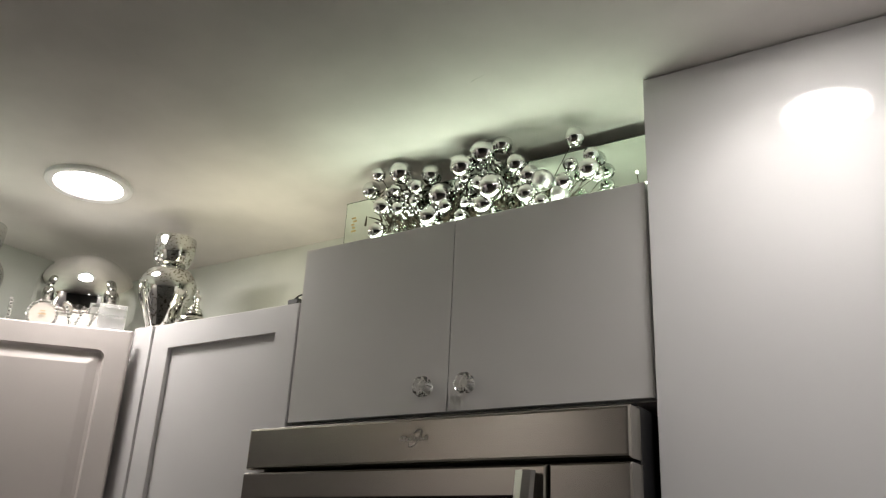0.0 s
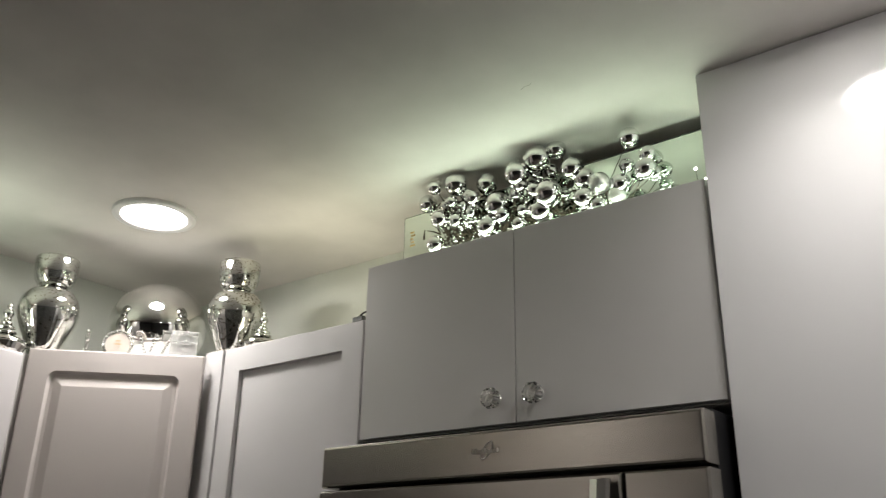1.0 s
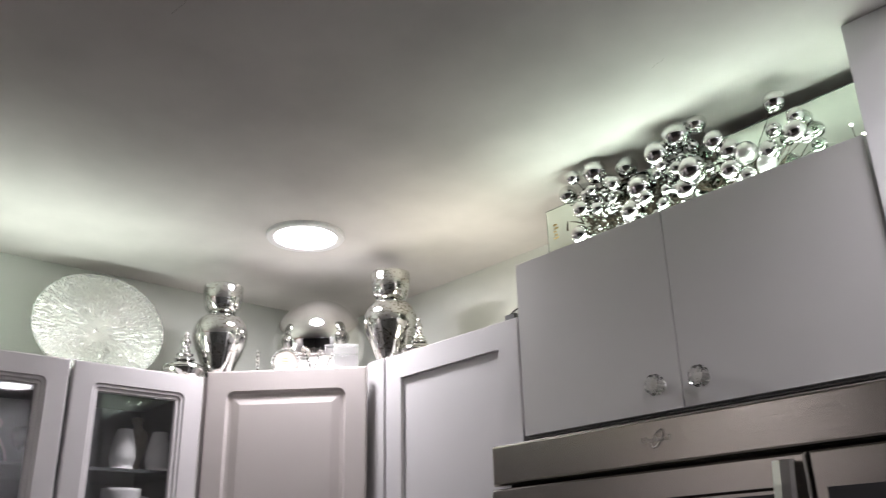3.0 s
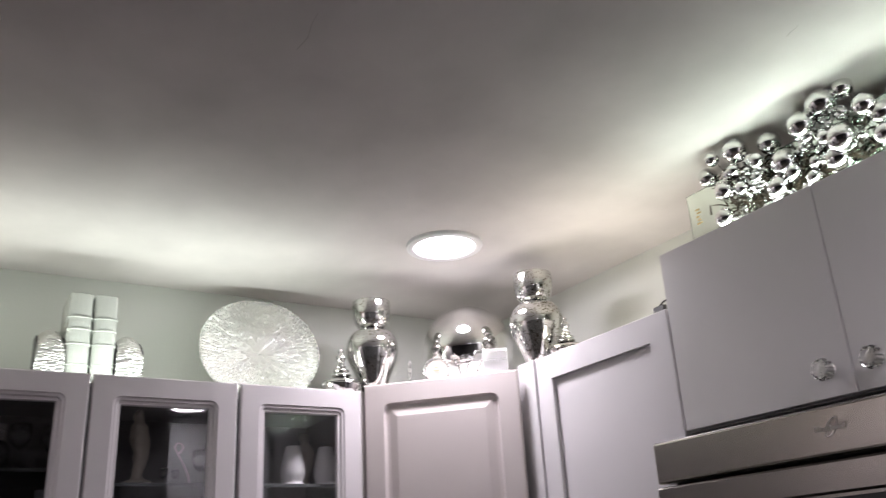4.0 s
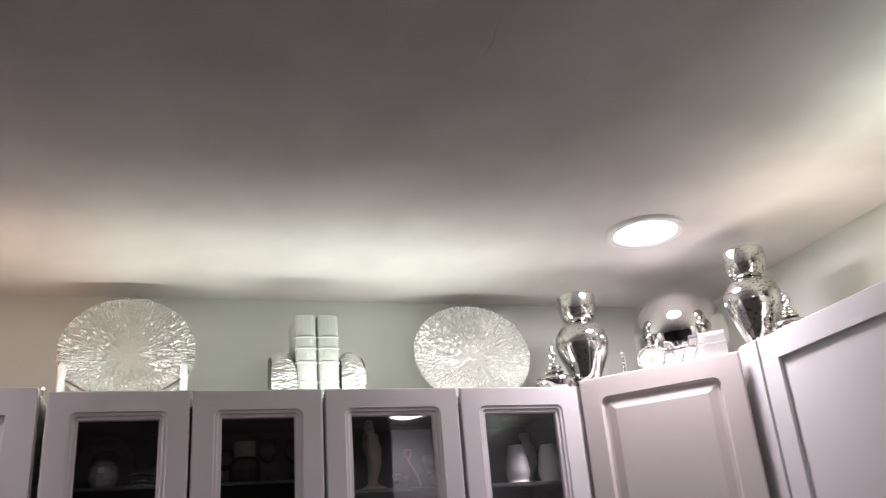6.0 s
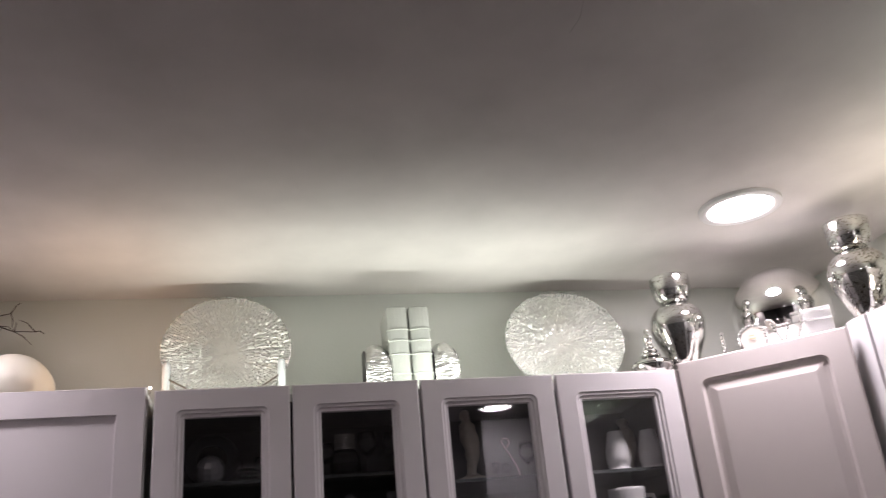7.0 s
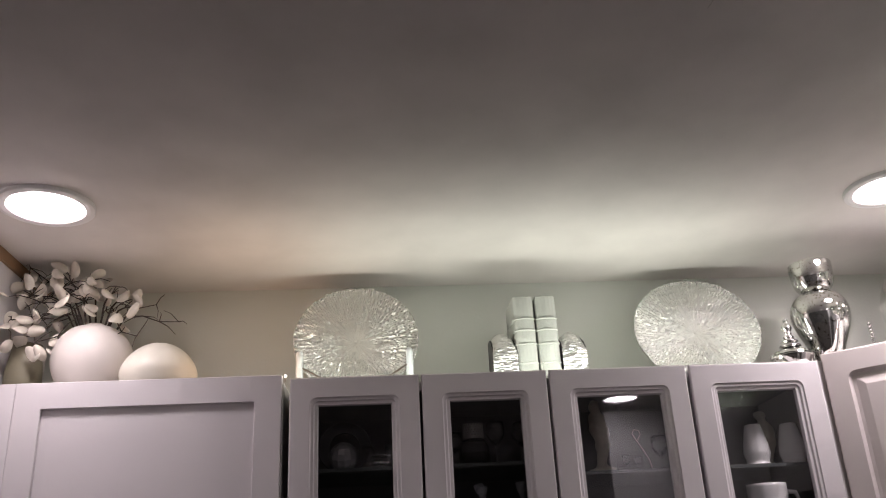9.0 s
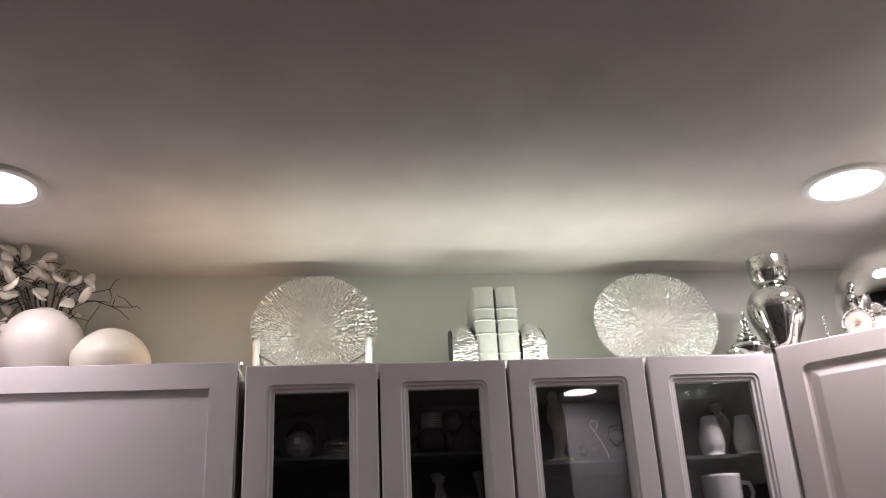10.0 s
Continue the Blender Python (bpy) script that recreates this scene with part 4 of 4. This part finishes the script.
def bouquet():
    """Dried branches whose twigs end in oval papery petals."""
    rnd = random.Random(21)
    root = Vector((-2.095, -0.820, 2.262))
    t = thing("dried_branch", Matrix.Translation(root), "dried brown branches with pale oval petals in a vase", "branch")
    tips = [(0.02, -0.17, 0.165), (0.03, -0.10, 0.150), (-0.02, -0.03, 0.145), (0.02, 0.045, 0.110), (0.03, 0.15, 0.055), (0.02, 0.205, 0.012), (0.05, -0.15, 0.075),
            (0.05, -0.185, 0.020), (0.06, -0.11, 0.018), (0.0, 0.09, 0.085), (0.05, 0.115, -0.030), (-0.05, -0.09, 0.130), (0.04, -0.06, 0.085), (-0.03, 0.03, 0.06), (0.06, -0.175, -0.035), (0.07, -0.115, -0.045), (0.03, -0.19, 0.11)]
    bm = bmesh.new()
    petals = []
    for k, tip in enumerate(tips):
        tip = Vector(tip)
        a = Vector((rnd.uniform(-0.008, 0.008), rnd.uniform(-0.010, 0.010), -0.075))
        b = Vector((tip.x * 0.3, tip.y * 0.35, 0.030 + 0.35 * max(tip.z, 0)))
        c = a.lerp(tip, 0.72) + Vector((rnd.uniform(-0.01, 0.01), rnd.uniform(-0.015, 0.015), 0.030))
        pts = [a, a.lerp(b, 0.6), b, b.lerp(c, 0.5) + Vector((0, 0, 0.008)), c, tip]
        tube(pts, 0.0028, 0.0012, 6, bm)
        for s in ((3, 4, 4, 4, 5, 5) if tip.y < 0.0 else (3, 4, 5)):
            o = pts[s]
            e = o + Vector((rnd.uniform(-0.02, 0.04), rnd.uniform(-0.05, 0.05), rnd.uniform(-0.045, 0.03)))
            e.z = min(e.z, CEIL - root.z - 0.022)
            e.y = max(e.y, -0.185)
            tube([o, o.lerp(e, 0.5) + Vector((0, 0, 0.005)), e], 0.0015, 0.0008, 5, bm)
            bare = o + Vector((rnd.uniform(-0.03, 0.02), rnd.uniform(-0.045, 0.045), rnd.uniform(-0.03, 0.045)))
            bare.z = min(bare.z, CEIL - root.z - 0.010)
            bare.y = max(bare.y, -0.185)
            tube([o, o.lerp(bare, 0.6) + Vector((0, 0.003, 0.004)), bare], 0.0014, 0.0006, 5, bm)
            if tip.y < 0.0 or (rnd.random() < 0.55 and tip.y < 0.19):
                petals.append(e)
    part("twig", bm, TWIG, t, "thin dark brown twigs")
    for e in petals:
        bm = bmesh.new()
        d = Vector((rnd.uniform(0.2, 1.0), rnd.uniform(-0.6, 0.6), rnd.uniform(-0.7, 0.7)))
        petal(bm, (0, 0, 0), d, rnd.uniform(0.016, 0.025), rnd)
        ob = part("petal", bm, LEAF, t, smooth=True)
        ob.location = e
    return t


bouquet()

# ---- things behind the glass doors ----
S1, S2 = 1.895, 1.866


def faceted_ball():
    t = thing("mirror_ball", pose(-2.070, -0.211, S1), "small mirror ball with square facets on the glass shelf", "ornament")
    bm = bmesh.new()
    bmesh.ops.create_uvsphere(bm, u_segments=13, v_segments=8, radius=0.034, matrix=Matrix.Translation((0, 0, 0.034)) @ Matrix.Rotation(radians(24), 4, "Y"))
    part("ball", bm, FACET, t, "small square mirror facets")
    bm = lathe([(0.036, -0.003), (0.062, -0.003), (0.064, 0.0), (0.062, 0.003), (0.036, 0.003), (0.036, -0.003)], 40)
    bmesh.ops.transform(bm, matrix=Matrix.Translation((-0.050, 0, 0.063)) @ Matrix.Rotation(radians(80), 4, "Y"), verts=bm.verts)
    part("dark_dish", bm, GAP, t, "dark round dish behind it")
    return t


faceted_ball()


def stem_glass(x, y, z, k, label):
    t = thing("wine_glass", pose(x, y, z), label, "glass", "glasses in the cabinet")
    prof = smooth_profile([(0.028, 0.0), (0.026, 0.002), (0.004, 0.006), (0.0035, 0.045), (0.012, 0.052), (0.024, 0.075), (0.022, 0.105)], 4)
    part("cup", lathe([(0, 0)] + [(r * k, h * k) for r, h in prof] + [(0.0205 * k, 0.105 * k), (0.022 * k, 0.076 * k), (0.008 * k, 0.055 * k), (0, 0.055 * k)], 24), CRYSTAL, t, smooth=True)
    return t


for x, y, k in ((-2.11, -0.100, 0.6), (-2.12, -0.155, 0.6)):
    stem_glass(x, y, S1, k, "small clear cut glass on the shelf")
for x, y, k in ((-2.06, 0.150, 0.95), (-2.08, 0.215, 0.95), (-2.10, 0.055, 0.8)):
    stem_glass(x, y, S1, k, "clear stemmed glass on the shelf")


def decanter(x, y, z, label):
    t = thing("glass_jar", pose(x, y, z), label, "jar", "jars in the cabinet")
    part("jar", lathe([(0, 0)] + smooth_profile([(0.034, 0.0), (0.038, 0.01), (0.034, 0.045), (0.024, 0.062)], 4) + [(0.02, 0.062), (0.03, 0.045), (0.033, 0.01), (0, 0.008)], 28), CRYSTAL, t, smooth=True)
    bm = bmesh.new()
    lathe([(0, 0.062), (0.0205, 0.062), (0.0205, 0.096), (0, 0.098)], 20, bm)
    for i in range(6):
        for q in range(20):
            a = 2 * math.pi * (q + 0.5 * (i % 2)) / 20
            bmesh.ops.create_icosphere(bm, subdivisions=1, radius=0.0030, matrix=Matrix.Translation((0.022 * math.cos(a), 0.022 * math.sin(a), 0.066 + 0.0060 * i)))
    part("bead_lid", bm, BADGE, t, "studded silver lid")
    return t


decanter(-2.070, 0.098, S1, "clear jar with a studded silver lid")
decanter(-2.075, 0.262, S1, "clear jar with a studded silver lid")


def slanted_glass(x, y, z, ang, label, k=1.0):
    """A long cut-glass stirrer with a knobbed neck."""
    t = thing("glass_stick", pose(x, y, z, ang, 0, 0), label, "glassware", "glasses in the cabinet")
    part("rod", lathe([(r * (1 + 0.5 * (k - 1)), h * k) for r, h in ((0, 0), (0.006, 0), (0.007, 0.05), (0.012, 0.055), (0.012, 0.075), (0.005, 0.085), (0.005, 0.125), (0.009, 0.130), (0.009, 0.140), (0, 0.142))], 10), CUT, t)
    return t


slanted_glass(-2.07, 0.180, 1.625, 19, "clear cut-glass stirrer leaning above the lower shelf", 1.72)
slanted_glass(-2.05, 0.075, 1.625, -9, "clear cut-glass stirrer leaning above the lower shelf", 1.60)
slanted_glass(-2.09, 0.225, 1.625, 5, "clear cut-glass stirrer leaning above the lower shelf", 1.66)


def cut_bowl(x, y, z, r, label):
    """A small clear bowl covered in rows of bright studs."""
    t = thing("cut_glass_bowl", pose(x, y, z), label, "bowl", "glasses in the cabinet")
    part("bowl", lathe([(0, 0), (r * 0.6, 0), (r * 0.9, 0.012), (r, 0.030), (r * 0.93, 0.030), (r * 0.8, 0.012), (0, 0.005)], 28), CRYSTAL, t, smooth=True)
    bm = bmesh.new()
    for i in range(4):
        for q in range(18):
            a = 2 * math.pi * (q + 0.5 * (i % 2)) / 18
            rr = r * (0.72, 0.88, 0.97, 1.0)[i] + 0.001
            bmesh.ops.create_icosphere(bm, subdivisions=1, radius=0.0017, matrix=Matrix.Translation((rr * math.cos(a), rr * math.sin(a), 0.005 + 0.008 * i)))
    part("studs", bm, FACET, t, "bright cut studs")
    return t


cut_bowl(-2.055, -0.128, S1, 0.024, "small clear bowl with bright cut studs")
cut_bowl(-2.075, -0.080, S1, 0.020, "small clear bowl with bright cut studs")
for x, y, k in ((-2.10, 0.470, 0.42), (-2.08, 0.492, 0.36), (-2.11, 0.560, 0.85)):
    stem_glass(x, y, S2, k, "small clear stemmed glass on the shelf")

# Added tube loop: puts a pink squiggle reflected in the pane into a shape.
wl = thing("reflection_loop", pose(-2.110, 0.515, S2), "thin pink loop added for a reflection in the glass pane", "ornament")
part("loop", tube([(0, 0.022, 0.0), (0, 0.016, 0.030), (0, 0.002, 0.058), (0, -0.010, 0.078), (0, -0.020, 0.096), (0, -0.014, 0.106), (0, -0.003, 0.104), (0, 0.001, 0.094), (0, -0.008, 0.080)], 0.0016, 0.0014, 6), material("pale_pink_reflection", (0.62, 0.45, 0.46), 0.35, vary=0.05), wl)


def figurine(x, y, z, h, label):
    """A slim carved statuette as one plain mesh."""
    prof = smooth_profile([(0.030, 0.0), (0.032, 0.010), (0.016, 0.018), (0.012, 0.040), (0.018, 0.090), (0.022, 0.120), (0.019, 0.145), (0.010, 0.158), (0.013, 0.172), (0.010, 0.186), (0.0, 0.192)], 5)
    bm = lathe([(0, 0)] + [(r, q * h / 0.192) for r, q in prof], 28)
    for v in bm.verts:
        n = noise.noise(v.co * 60) * 0.006 + noise.noise(v.co * 150) * 0.003
        v.co += Vector((v.co.x, v.co.y, 0)).normalized() * n if v.co.xy.length > 0.002 else Vector()
        v.co.y += 0.006 * math.sin(v.co.z * 22)
    ob = part("statuette", bm, FIGURE, smooth=True)
    ob.matrix_world = pose(x, y, z)
    return tagged(ob, label, "statuette")


figurine(-2.085, 0.405, S2, 0.178, "slim ivory carved statuette on the glass shelf")
figurine(-2.160, 0.850, S2, 0.150, "brownish carved statuette behind the white shakers")


def shaker(x, y, z, label):
    t = thing("ceramic_shaker", pose(x, y, z), label, "shaker", "white ceramic shakers")
    prof = smooth_profile([(0.034, 0.0), (0.034, 0.003), (0.026, 0.008), (0.031, 0.026), (0.0305, 0.042), (0.0255, 0.070), (0.0205, 0.090), (0.0195, 0.097)], 4)
    part("body", lathe([(0, 0)] + prof + [(0.016, 0.099), (0, 0.100)], 40), PORCELAIN, t, smooth=True)
    bm = bmesh.new()
    for k in range(26):
        q = k / 26
        zz = 0.016 + 0.072 * q
        rr = next(r for r, h in reversed(prof) if h <= zz) + 0.0004
        for a0 in (0, 2.1, 4.2):
            a = a0 + 2.2 * q + (0.25 if k % 2 else 0)
            bmesh.ops.create_icosphere(bm, subdivisions=1, radius=0.0011, matrix=Matrix.Translation((rr * math.cos(a), rr * math.sin(a), zz)))
    part("dots", bm, material("shaker_dots", (0.25, 0.20, 0.18), 0.4), t, "small dark raised dots")
    return t


shaker(-2.066, 0.783, S2, "white ceramic shaker with trailing dots on the shelf")
shaker(-2.066, 0.872, S2, "white ceramic shaker with trailing dots on the shelf")

mg = thing("mug", pose(-2.060, 0.787, 1.725), "white patterned mug on a lower stand", "mug")
part("cup", lathe([(0, 0)] + smooth_profile([(0.034, 0.0), (0.042, 0.012), (0.045, 0.050), (0.046, 0.098)], 4) + [(0.043, 0.098), (0.041, 0.02), (0, 0.012)], 40), PORCELAIN, mg, smooth=True)
part("handle", tube([(0.0, 0.042, 0.080), (0.0, 0.068, 0.078), (0.0, 0.076, 0.055), (0.0, 0.066, 0.030), (0.0, 0.042, 0.022)], 0.0055, 0.0055, 8), PORCELAIN, mg, smooth=True)
rs = thing("riser", pose(-2.085, 0.790, 1.600), "clear riser under the mug", "riser")
part("deck", box(-0.06, 0.06, -0.07, 0.09, 0.119, 0.125), SHELF, rs)
part("leg", box(-0.06, 0.06, -0.07, -0.064, 0.0, 0.119), SHELF, rs)
part("leg", box(-0.06, 0.06, 0.084, 0.09, 0.0, 0.119), SHELF, rs)
